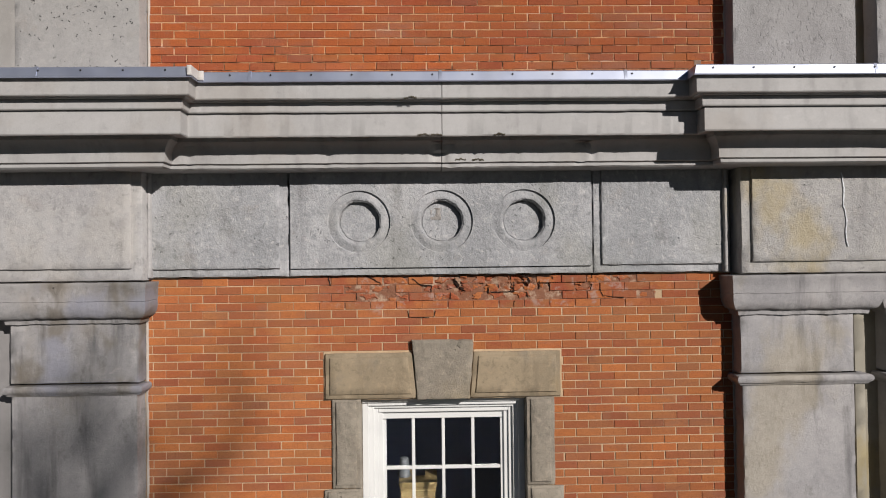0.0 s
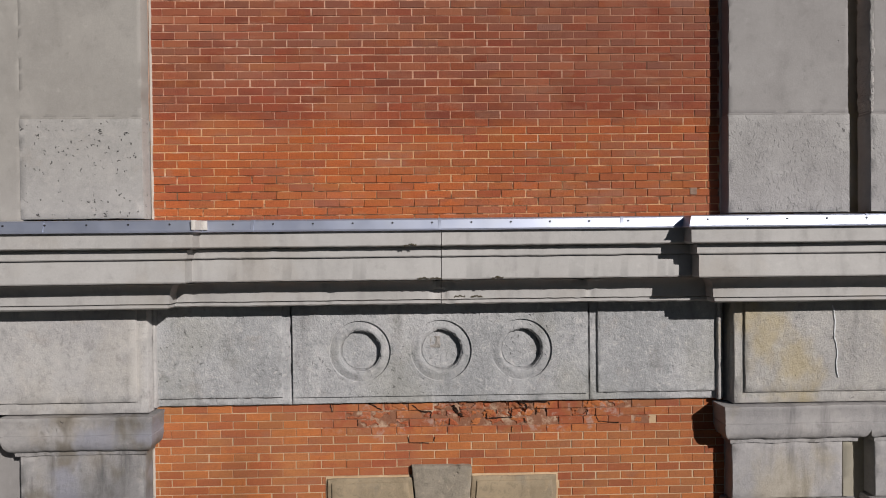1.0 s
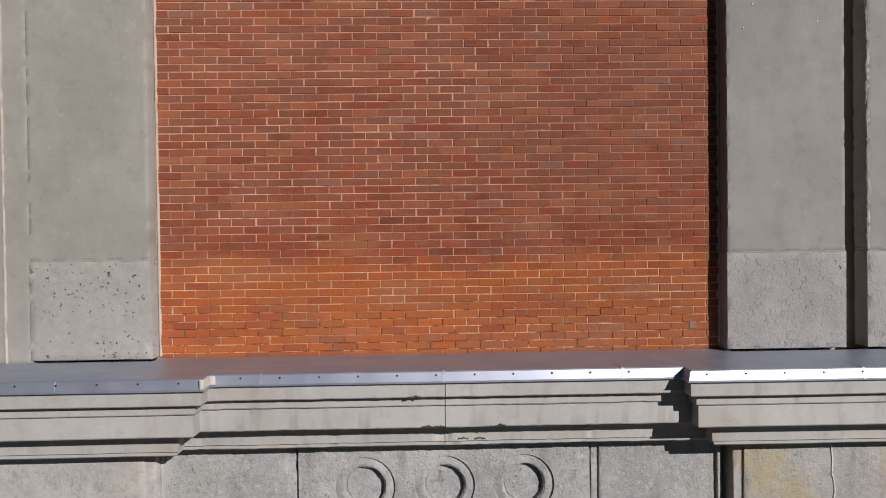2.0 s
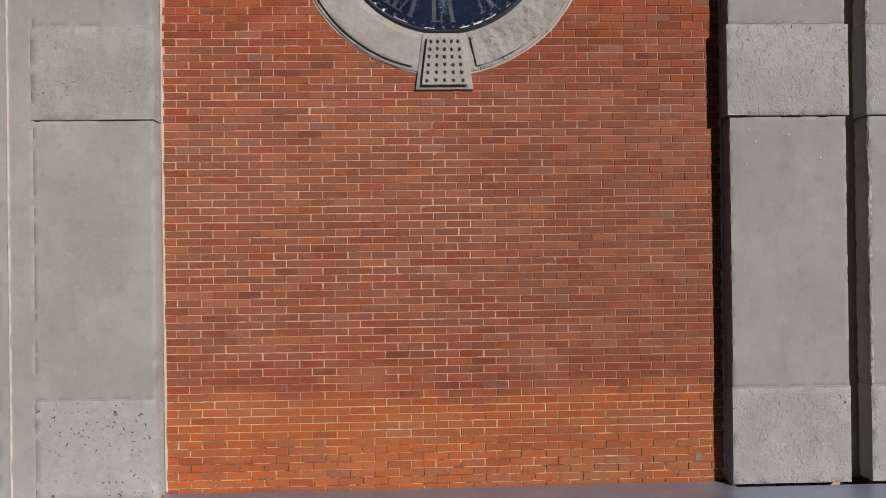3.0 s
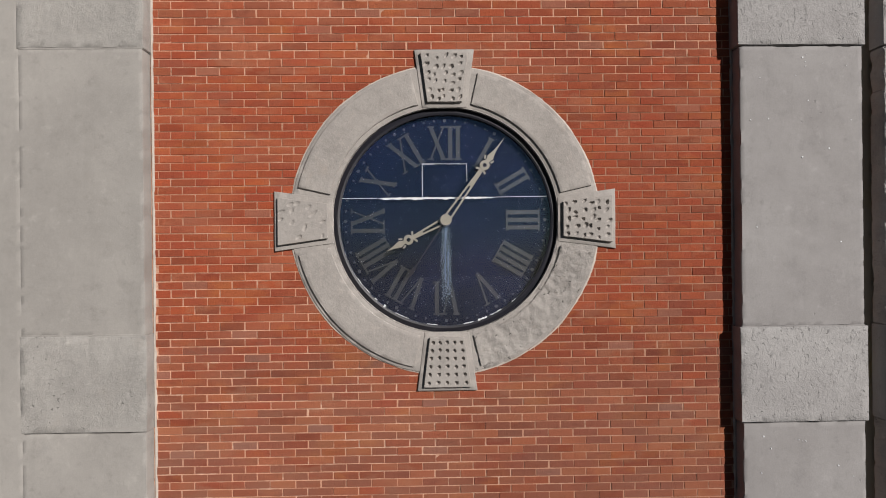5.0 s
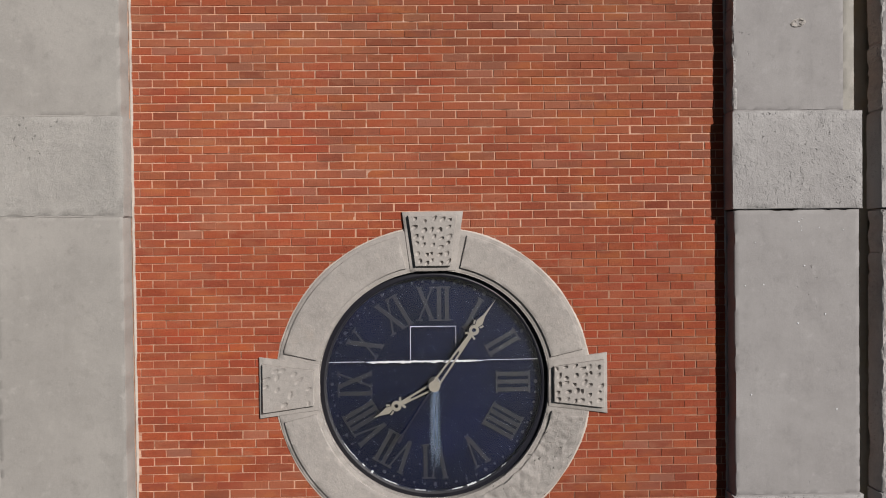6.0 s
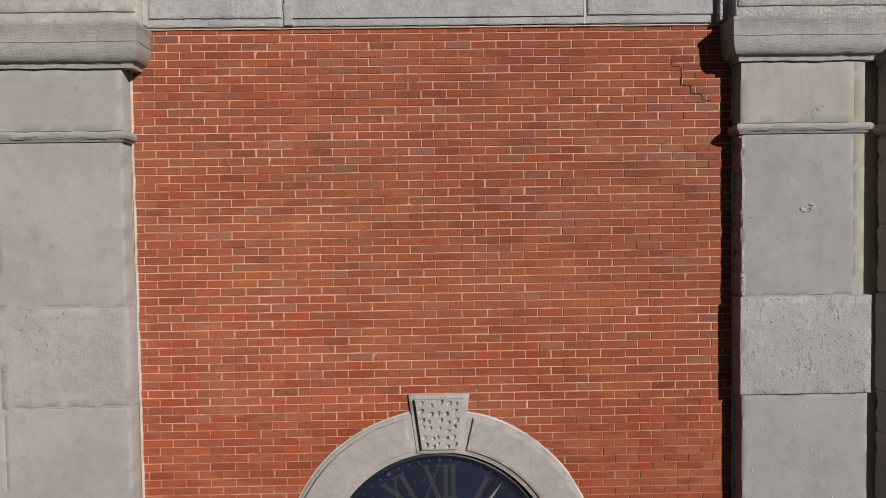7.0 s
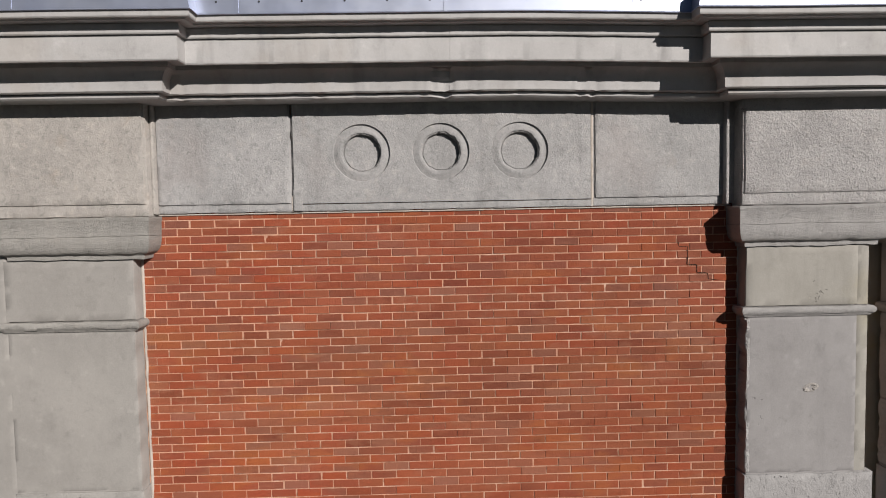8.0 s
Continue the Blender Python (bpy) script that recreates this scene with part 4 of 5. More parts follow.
def keystone(turn, holes, drill):
    """A wedge stone with a raised, pecked field. turn: 0 top, 90 left, 180 bottom, 270 right."""
    m = Matrix.Rotation(radians(turn), 2)

    def place(f):
        def g(u, v):
            p = m @ Vector(f(u, v))
            return CX + p.x, CZ + p.y
        return g
    r_in, r_out, a, b = 0.975, 1.485, 0.195, 0.262
    outer = quad((-a, r_in), (a, r_in), (b, r_out), (-b, r_out), 0.5, 0.5)
    k = part("keystone", slab(place(outer), 0.5, 0.5, UP - 0.022, UP + 0.02, bev=0.006, rough=0.001, chip=0.004), STONE_CLOCK, surround)
    inner = quad((-a + 0.045, r_in + 0.045), (a - 0.045, r_in + 0.045), (b - 0.055, r_out - 0.035), (-b + 0.055, r_out - 0.035), 0.4, 0.42)
    verts_, faces_ = slab(place(inner), 0.4, 0.42, UP - 0.056, UP - 0.016, bev=0.004, cell=0.0068, rough=0.001, chip=0.003)
    marks = []
    for j in range(6):
        for i in range(5):
            if holes < 0.01 and random.random() < 0.45:
                continue
            du, dv = (0.004, 0.004) if drill else (0.02, 0.018)
            u, v = 0.042 + 0.079 * i + random.uniform(-du, du), 0.04 + 0.068 * j + random.uniform(-dv, dv)
            marks.append((*place(inner)(u, v), 0.0155 if drill else random.uniform(0.014, 0.030) * (1.5 if holes < 0.01 else 1.0), 0.0155 if drill else random.uniform(0.012, 0.020),
                          random.uniform(0.2, 1.3), 0.034 if drill else holes * random.uniform(0.6, 1.3)))
    for k_, (x, y, z) in enumerate(verts_):
        if y < UP - 0.048:
            for mx, mz, ra, rb, ang, deep in marks:
                dx, dz = x - mx, z - mz
                if abs(dx) < 0.035 and abs(dz) < 0.035:
                    e = ((dx * math.cos(ang) + dz * math.sin(ang)) / ra) ** 2 + ((dz * math.cos(ang) - dx * math.sin(ang)) / rb) ** 2
                    if e < 1:
                        y += deep * (1 - e * e)
            verts_[k_] = (x, y, z)
    part("keystone_field", (verts_, faces_), STONE_CLOCK, k, "pecked raised field", smooth=35)
    return k


keystone(180, 0.02, True)
keystone(0, 0.020, False)
keystone(90, 0.0099, False)
keystone(270, 0.022, False)

clock = thing("tower_clock", "dark round clock dial with faded Roman numerals and cream pointers", "clock")
FACE = UP + 0.045


def dial_sheet(a0, a1, cut, lean, name):
    """Part of the round dial above or below the joint, leaning back a little."""
    pts = [(CX + 0.945 * math.cos(a0 + (a1 - a0) * k / 60), CZ + 0.945 * math.sin(a0 + (a1 - a0) * k / 60)) for k in range(61)]
    m = len(pts)
    v = [(x, FACE + lean * (z - cut), z) for x, z in pts] + [(x, FACE + 0.006 + lean * (z - cut), z) for x, z in pts]
    sheet = part(name, (v, [tuple(range(m)), tuple(range(2 * m - 1, m - 1, -1))] + [(k, (k + 1) % m, (k + 1) % m + m, k + m) for k in range(m)]), DIAL_GLASS, clock, "clear dial glass", smooth=0)
    sheet.visible_shadow = False
    return sheet


BACK = FACE + 0.045
part("dial_plate", disc(CX, CZ, 0.95, BACK, BACK + 0.04, 96), DIAL, clock, "dark painted dial plate")
joint_angle = math.asin(0.2 / 0.945)
dial_sheet(joint_angle, math.pi - joint_angle, CZ + 0.2, 0.022, "dial_sheet")
dial_sheet(math.pi - joint_angle, 2 * math.pi + joint_angle, CZ + 0.2, 0.012, "dial_sheet")
part("bezel", lathe(CX, CZ, [(0.925, FACE + 0.01), (0.928, FACE - 0.016), (0.945, FACE - 0.022), (0.984, FACE - 0.006), (0.984, FACE + 0.06)], 96), BEZEL, clock, "dark painted metal bezel", smooth=40)


def bar(p, q, w, y0, y1):
    """A straight stroke from p to q, in x and z."""
    d = Vector((q[0] - p[0], q[1] - p[1])).normalized()
    s = Vector((-d.y, d.x)) * w / 2
    c = [(p[0] + s.x, p[1] + s.y), (q[0] + s.x, q[1] + s.y), (q[0] - s.x, q[1] - s.y), (p[0] - s.x, p[1] - s.y)]
    return [(x, y0, z) for x, z in c] + [(x, y1, z) for x, z in c], [(0, 1, 2, 3), (4, 7, 6, 5)] + [(k, k + 4, (k + 1) % 4 + 4, (k + 1) % 4) for k in range(4)]


def numeral(text):
    """Strokes of a Roman numeral with serifs, centred, one unit high."""
    widths = {"I": 0.25, "V": 0.62, "X": 0.62}
    total = sum(widths[c] for c in text)
    x, strokes = -total / 2, []
    for c in text:
        w = widths[c]
        mid = x + w / 2
        if c == "I":
            strokes.append(((mid, 0), (mid, 1), 0.13))
        elif c == "V":
            strokes += [((x + 0.10, 1), (mid, 0), 0.13), ((x + w - 0.10, 1), (mid, 0), 0.055)]
        else:
            strokes += [((x + 0.10, 1), (x + w - 0.10, 0), 0.13), ((x + w - 0.10, 1), (x + 0.10, 0), 0.055)]
        for z in (0, 1):
            if c == "I":
                strokes.append(((mid - 0.12, z), (mid + 0.12, z), 0.055))
            elif c == "X" or z == 1:
                strokes += [((x + 0.0, z), (x + 0.21, z), 0.05), ((x + w - 0.2, z), (x + w, z), 0.05)]
        x += w
    return strokes


for hour, text in enumerate(("XII", "I", "II", "III", "IIII", "V", "VI", "VII", "VIII", "IX", "X", "XI")):
    a = -radians(30 * hour)
    up, side = Vector((-math.sin(a), math.cos(a))), Vector((math.cos(a), math.sin(a)))
    size, squeeze = 0.285, 0.27 if len(text) < 4 else 0.235
    pieces = []
    for p, q, w in numeral(text):
        ends_ = []
        for s, t in (p, q):
            v = side * s * squeeze + up * (0.545 + t * size)
            ends_.append((CX + v.x, CZ + v.y))
        pieces.append(bar(ends_[0], ends_[1], w * 0.27, BACK - 0.004 - 0.0004 * len(pieces), BACK + 0.002))
    part("numeral", join(*pieces), NUMERAL, clock, smooth=0)
for k in range(60):
    a = radians(6 * k)
    part("minute_mark", disc(CX + 0.885 * math.sin(a), CZ + 0.885 * math.cos(a), 0.010 if k % 5 else 0.015, BACK - 0.005, BACK + 0.002, 10), PIP, clock)


def clock_pointer(name, angle, length, ring, width, y, label):
    """An open blade, a pierced ring, and a spear tip."""
    a = radians(angle)
    up, side = Vector((math.sin(a), math.cos(a))), Vector((math.cos(a), -math.sin(a)))

    def at(s, t):
        v = side * s + up * t
        return CX + v.x, CZ + v.y
    pieces = [bar(at(-width * 0.42, 0.03), at(-0.010, ring - 0.05), 0.015, y, y + 0.012), bar(at(width * 0.42, 0.03), at(0.010, ring - 0.05), 0.015, y + 0.0006, y + 0.0126)]
    pieces.append(bar(at(0, ring * 0.62), at(0, ring - 0.03), 0.026, y + 0.0012, y + 0.0132))
    cx, cz = at(0, ring)
    pieces.append(lathe(cx, cz, [(0.018, y - 0.004), (0.043, y - 0.004), (0.043, y + 0.012), (0.018, y + 0.012), (0.018, y - 0.004)], 24))
    for s in (-1, 1):
        pieces.append(bar(at(s * 0.012, ring - 0.045), at(s * 0.05, ring - 0.062), 0.016, y - 0.001, y + 0.011))
        pieces.append(bar(at(s * 0.03, ring + 0.045), at(s * 0.045, ring + 0.075), 0.014, y - 0.001, y + 0.011))
    tip = [at(-0.012, ring + 0.03), at(0.012, ring + 0.03), at(0.029, ring + 0.085), at(0.010, ring + 0.15), at(0.001, length), at(-0.010, ring + 0.15), at(-0.029, ring + 0.085)]
    m = len(tip)
    pieces.append(([(x, y + 0.0018, z) for x, z in tip] + [(x, y + 0.0138, z) for x, z in tip],
                   [tuple(range(m)), tuple(range(2 * m - 1, m - 1, -1))] + [(k, k + m, (k + 1) % m + m, (k + 1) % m) for k in range(m)]))
    return part(name, join(*pieces), POINTER_PAINT, clock, label, smooth=0)


POINTER_Y = UP - 0.035
minute = clock_pointer("minute_pointer", 36.0, 0.90, 0.583, 0.062, POINTER_Y - 0.012, "cream pierced minute pointer")
hour = clock_pointer("hour_pointer", 242.6, 0.585, 0.366, 0.056, POINTER_Y + 0.008, "cream pierced hour pointer")
a = radians(36.0 + 180 - 2.5)
tail = (CX + 0.50 * math.sin(a), CZ + 0.50 * math.cos(a))
tip_ = (CX + 0.575 * math.sin(a), CZ + 0.575 * math.cos(a))
part("counterweight", join(bar((CX, CZ), tail, 0.012, POINTER_Y, POINTER_Y + 0.01), bar(tail, tip_, 0.03, POINTER_Y - 0.004, POINTER_Y + 0.012)), BEZEL, minute, "thin dark counterweight rod", smooth=0)
part("hub", disc(CX, CZ, 0.052, POINTER_Y - 0.026, BACK, 28), POINTER_PAINT, clock, "round cream hub cap")
# torn paint along the joint of the dial sheets, and the outline of a hatch
verts, faces, count = [], [], 90
for k in range(count + 1):
    x = -0.60 + 1.05 * k / count
    fade = min(1, k / 10, (count - k) / 12)
    d = fade * (0.008 + 0.022 * max(0, wob(x, 0, 0, 14)) + 0.014 * max(0, wob(x, 4, 0, 50)))
    e = fade * (0.005 + 0.020 * max(0, wob(x, 9, 0, 40) - 0.1))
    verts += [(CX + x, FACE - 0.005, 5.958 - d), (CX + x, FACE - 0.005, 5.958 + e)]
faces = [(2 * k, 2 * k + 2, 2 * k + 3, 2 * k + 1) for k in range(count)]
part("paint_tear", (verts, faces), FLAKE, clock, "torn white paint along the dial joint", smooth=0)
part("hatch_outline", join(bar((-0.198, 5.965), (-0.198, 6.258), 0.0042, FACE - 0.0045, FACE + 0.004), bar((0.194, 6.10), (0.194, 6.256), 0.003, FACE - 0.0045, FACE + 0.004),
                           bar((-0.198, 6.257), (-0.09, 6.257), 0.006, FACE - 0.0049, FACE + 0.004), bar((-0.09, 6.258), (0.194, 6.256), 0.0028, FACE - 0.0049, FACE + 0.004)), FLAKE, clock, "white outline of a square hatch", smooth=0)
part("dial_joint", bar((-0.92, 5.960), (-0.60, 5.959), 0.004, FACE - 0.005, FACE), FLAKE, clock, smooth=0)
part("dial_joint", bar((0.45, 5.962), (0.90, 5.964), 0.003, FACE - 0.005, FACE), FLAKE, clock, smooth=0)
part("pale_streak", bar((CX + 0.003, 5.71), (CX + 0.003, 4.92), 0.13, BACK - 0.0056, BACK - 0.005), STREAK, clock, "pale vertical streak down the dial", smooth=0)
for ang, ln, w in ((216, 0.02, 0.035), (222, 0.03, 0.012), (168, 0.10, 0.010), (160, 0.09, 0.016), (152, 0.12, 0.007), (188, 0.10, 0.006), (205, 0.14, 0.005), (232, 0.2, 0.004), (140, 0.05, 0.006)):
    pieces = []
    for k in range(6):
        aa, bb = radians(ang) + (k - 3) * ln / 6, radians(ang) + (k - 2) * ln / 6
        r = 0.921 + 0.004 * wob(ang, k, 1)
        pieces.append(bar((CX + r * math.sin(aa), CZ + r * math.cos(aa)), (CX + r * math.sin(bb), CZ + r * math.cos(bb)), w * (0.5 + abs(wob(ang, k, 3, 3.7))), FACE - 0.0185, FACE - 0.014))
    part("paint_flake", join(*pieces), FLAKE, clock, smooth=0)

# ---- window of the lower stage ----
TOP, SILL = -1.985, -4.25
win_stone = thing("window_surround", "buff and grey stone window surround with a keystone", "window surround", kind="structure")
for s in (-1, 1):
    def flip(f, s=s):
        return lambda u, v: (s * f(u, v)[0], f(u, v)[1])
    lin = quad((0.225, TOP), (1.012, TOP), (1.012, -1.592), (0.262, -1.592), 0.76, 0.39)
    k = part("lintel_stone", slab(flip(lin), 0.76, 0.39, LOW - 0.028, LOW + 0.2, chip=0.006), SANDSTONE, win_stone)
    part("mortar_bead", slab(flip(quad((0.225, TOP - 0.012), (1.028, TOP - 0.012), (1.028, -1.576), (0.262, -1.576), 0.78, 0.41)), 0.78, 0.41, LOW - 0.005, LOW + 0.1, bev=0.003, chip=0.016, cell=0.03), MORTAR_TAN, win_stone)
    part("lintel_field", slab(flip(quad((0.272, TOP + 0.04), (0.972, TOP + 0.04), (0.972, -1.628), (0.302, -1.628), 0.68, 0.32)), 0.68, 0.32, LOW - 0.042, LOW - 0.02, rough=0.002), SANDSTONE, k)
    z, wide = TOP, False
    while z > -4.2:
        z0 = max(z - (0.765 if not wide else 0.42), -4.25)
        x1 = 0.957 if not wide else 1.03
        j = part("jamb_stone", slab(flip(rect(0.71, z0 + 0.004)), x1 - 0.71, z - z0 - 0.008, LOW - 0.020, LOW + 0.2, chip=0.010), STONE_JAMB, win_stone)
        part("jamb_field", slab(flip(rect(0.745, z0 + 0.035)), x1 - 0.78, z - z0 - 0.055, LOW - 0.036, LOW - 0.015, rough=0.003, chip=0.008), STONE_JAMB, j)
        z, wide = z0, not wide
part("keystone", slab(quad((-0.226, -1.994), (0.226, -1.994), (0.265, -1.486), (-0.268, -1.486), 0.5, 0.53), 0.5, 0.53, LOW - 0.050, LOW + 0.2, rough=0.010, chip=0.022, cell=0.025), STONE_JAMB, win_stone, "rough grey keystone")
part("window_sill", block(-1.05, 1.05, -4.40, -4.255, LOW - 0.12, LOW + 0.2), STONE_LOWER, win_stone)

window = thing("window_1", "white timber sash window with small panes", "window", kind="structure")
for s in (-1, 1):
    for k, (x0, x1, y0) in enumerate(((0.655, 0.708, 0.035), (0.610, 0.656, 0.060), (0.575, 0.611, 0.085), (0.535, 0.576, 0.105))):
        a, b = (x0, x1) if s > 0 else (-x1, -x0)
        part("casing", soft_box(a, b, y0, 0.2, SILL, TOP - 0.075 - 0.028 * k + 0.028, 0.005), WHITE, window)
for k, (h, y0) in enumerate(((0.047, 0.004), (0.036, 0.032), (0.036, 0.062), (0.052, 0.090))):
    z1 = TOP - 0.002 - (0.045 + 0.028 * (k - 1) if k else 0)
    part("head_casing", soft_box(-0.708 + 0.045 * k, 0.708 - 0.045 * k, y0 - 0.002, 0.2, z1 - h - 0.002, z1, 0.005), WHITE, window)
sash = part("sash", join(box(-0.536, -0.508, 0.125, 0.165, SILL, -2.215), box(0.508, 0.536, 0.125, 0.165, SILL, -2.215), box(-0.536, 0.536, 0.125, 0.165, -2.206, -2.09),
                         box(-0.508, 0.508, 0.125, 0.165, -3.13, -3.08), box(-0.508, 0.508, 0.125, 0.165, SILL, SILL + 0.08)), WHITE, window, "white sash", smooth=0)
for x in (-0.268, -0.002, 0.262):
    part("muntin", soft_box(x - 0.014, x + 0.014, 0.128, 0.162, SILL + 0.07, -2.21, 0.004), WHITE, sash)
for z in (-2.646, -3.56):
    part("muntin", soft_box(-0.51, 0.51, 0.129, 0.161, z - 0.014, z + 0.014, 0.004), WHITE, sash)
for x0, x1 in ((-0.508, -0.282), (-0.254, -0.016), (0.012, 0.248), (0.276, 0.508)):
    for z0, z1 in ((-2.632, -2.215), (-3.08, -2.66), (-3.546, -3.13), (-4.17, -3.574)):
        p = part("pane", box(x0, x1, 0.143, 0.147, z0, z1), GLASS, sash, smooth=0)
        p.visible_shadow = False

# room behind the window
for name, b in (("room_floor", (-2.2, 2.2, 0.35, 4.2, -4.6, -4.5)), ("room_ceiling", (-2.2, 2.2, 0.35, 4.2, -1.3, -1.2)), ("room_wall_west", (-2.3, -2.2, 0.35, 4.2, -4.6, -1.2)),
                ("room_wall_east", (2.2, 2.3, 0.35, 4.2, -4.6, -1.2)), ("room_wall_north", (-2.3, 2.3, 4.2, 4.3, -4.6, -1.2))):
    w = part(name, box(*b), PLASTER, smooth=0)
    tagged(w, "dim plastered side of the room behind the window", "room wall", kind="structure")
cab = thing("cabinet", "tan wooden cabinet with a moulded top inside the window", "cabinet")
part("carcass", soft_box(-0.415, -0.075, 0.75, 1.2, -4.5, -3.08, 0.008), TAN, cab)
part("moulded_top", loft([(-0.1, -3.09), (0.006, -3.09), (0.008, -3.075), (0.002, -3.07), (0.004, -3.045), (0.014, -3.035), (0.016, -3.015), (0.020, -3.005), (0.02, -2.99), (-0.1, -2.99)], around(-0.415, -0.075, 0.75, 1.2)), TAN, cab)
part("cabinet_door", soft_box(-0.385, -0.105, 0.735, 0.76, -4.3, -3.14, 0.006), TAN, cab)
lamp = part("tapered_vessel", lathe(0, 0, [(0.06, 0.0), (0.068, 0.012), (0.062, 0.03), (0.042, 0.185), (0.0005, 0.2)], 8), GREY)
lamp.matrix_world = pose(-0.385, 0.92, -2.99, 90, 0, 0)
tagged(lamp, "pale grey tapered vessel standing on the cabinet", "vessel")

# ---- bare tree on the sunny side, which throws its shadow on the foot of the tower ----
def tree(x, y, z0, reach, seed):
    rnd = random.Random(seed)
    t = thing("bare_tree", "bare grey-barked winter tree standing before the tower", "tree")

    def tube(points, radii, sides):
        verts, faces = [], []
        for p, r in zip(points, radii):
            verts += [(p.x + r * math.cos(2 * math.pi * k / sides), p.y + r * math.sin(2 * math.pi * k / sides), p.z) for k in range(sides)]
        for j in range(len(points) - 1):
            faces += [(j * sides + k, j * sides + (k + 1) % sides, (j + 1) * sides + (k + 1) % sides, (j + 1) * sides + k) for k in range(sides)]
        return verts, faces
    trunk = [Vector((x + 0.12 * math.sin(k * 0.9), y + 0.1 * math.cos(k * 1.3), z0 + k * 2.23)) for k in range(9)]
    part("trunk", tube(trunk, [0.36 - 0.028 * k for k in range(9)], 12), BARK, t, smooth=80)
    pieces = []

    def grow(p, d, length, r, level):
        pts, rs = [p], [r]
        for k in range(4):
            d = (d + Vector((rnd.uniform(-1, 1), rnd.uniform(-1, 1), rnd.uniform(-0.6, 0.9))) * 0.16).normalized()
            p = p + d * length / 4
            pts.append(p)
            rs.append(r * (1 - 0.13 * (k + 1)))
            if level < 4 and k > 0:
                for _ in range(2 if level < 3 else 3):
                    side = (d + Vector((rnd.uniform(-1, 1), rnd.uniform(-1, 1), rnd.uniform(-0.5, 0.8))) * 0.9).normalized()
                    grow(p, side, length * rnd.uniform(0.45, 0.68), rs[-1] * 0.62, level + 1)
        pieces.append(tube(pts, rs, 6 if level < 3 else 3))
    for k in range(14):
        a = k * 2.4
        start = trunk[6 + k // 5]
        grow(start, Vector((math.cos(a), math.sin(a), 0.65 + 0.09 * k)).normalized(), reach * rnd.uniform(0.8, 1.05), 0.27, 1)
    v, f = [], []
    for pv, pf in pieces:
        k = len(v)
        v += pv
        f += [tuple(i + k for i in q) for q in pf]
    me = bpy.data.meshes.new("crown")
    me.from_pydata(v, [], f)
    me.materials.append(BARK)
    crown = new("crown", me)
    crown.parent = t
    tagged(crown, "leafless limbs and twigs")


tree(14.6, -26.2, -9.0, 2.0, 3)

# ---- small things on the walls ----
def jagged(points, w, y, seed):
    """A thin uneven strip along points in x and z."""
    rnd = random.Random(seed)
    v, f = [], []
    for k in range(len(points) - 1):
        (xa, za), (xb, zb) = points[k], points[k + 1]
        for i in range(8):
            t = i / 8
            e = w * rnd.uniform(0.3, 1.0)
            px, pz = xa + (xb - xa) * t + rnd.uniform(-0.3, 0.3) * w, za + (zb - za) * t + rnd.uniform(-0.3, 0.3) * w
            side = (e / 2, 0) if abs(zb - za) > abs(xb - xa) else (0, e / 2)
            v += [(px - side[0], y, pz - side[1]), (px + side[0], y, pz + side[1])]
    m = len(v) // 2
    v += [(x, y + 0.01, z) for x, _, z in v]
    f = [(2 * k, 2 * k + 1, 2 * k + 3, 2 * k + 2) for k in range(m - 1)]
    f += [(2 * k, 2 * k + 2, 2 * m + 2 * k + 2, 2 * m + 2 * k) for k in range(m - 1)] + [(2 * k + 1, 2 * k + 3, 2 * m + 2 * k + 3, 2 * m + 2 * k + 1) for k in range(m - 1)]
    return v, f


sp = part("spall", block(-0.105, 0.005, -0.465, -0.340, LOW - 0.004, LOW + 0.03, bev=0.012, cell=0.012, rough=0.022, chip=0.05), STONE_ROUGH_RING)
tagged(sp, "crumbled patch of stone in the middle roundel", "spalled stone", kind="structure")
# white sheet over the coping return paints in its brightness in the sun
cf = part("sunlit_fold", join(box(-1.861, -1.852, LOW - STEP - 0.618, LOW - 0.632, 0.590, 0.662), block(-1.853, -1.812, 0.588, 0.660, LOW - 0.634, LOW - 0.622, bev=0.003, cell=0.02, chip=0.008),
                              block(-1.884, -1.853, 0.586, 0.662, LOW - STEP - 0.634, LOW - STEP - 0.622, bev=0.003, cell=0.02, chip=0.008)), SEAL)
tagged(cf, "sealed fold of the metal coping, whitened as its sunlit corner", "flashing fold", kind="structure")
ck = part("crack_filler", jagged([(3.375, -0.10), (3.395, -0.25), (3.385, -0.36), (3.41, -0.48), (3.405, -0.62), (3.42, -0.74)], 0.012, LOW - STEP - 0.070, 4), FLAKE)
tagged(ck, "white filler in a crack of the frieze block", "crack filler")
# dark strips on the brick face paint the shade of open joints
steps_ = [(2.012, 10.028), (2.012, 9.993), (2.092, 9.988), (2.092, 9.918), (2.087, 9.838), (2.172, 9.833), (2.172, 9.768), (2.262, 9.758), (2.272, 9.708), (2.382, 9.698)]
ck = part("joint_shade", jagged(steps_, 0.009, UP - 0.0026, 6), CRACK_SHADE)
tagged(ck, "dark strip painted as the shade in a stepped crack of brick joints", "wall crack")
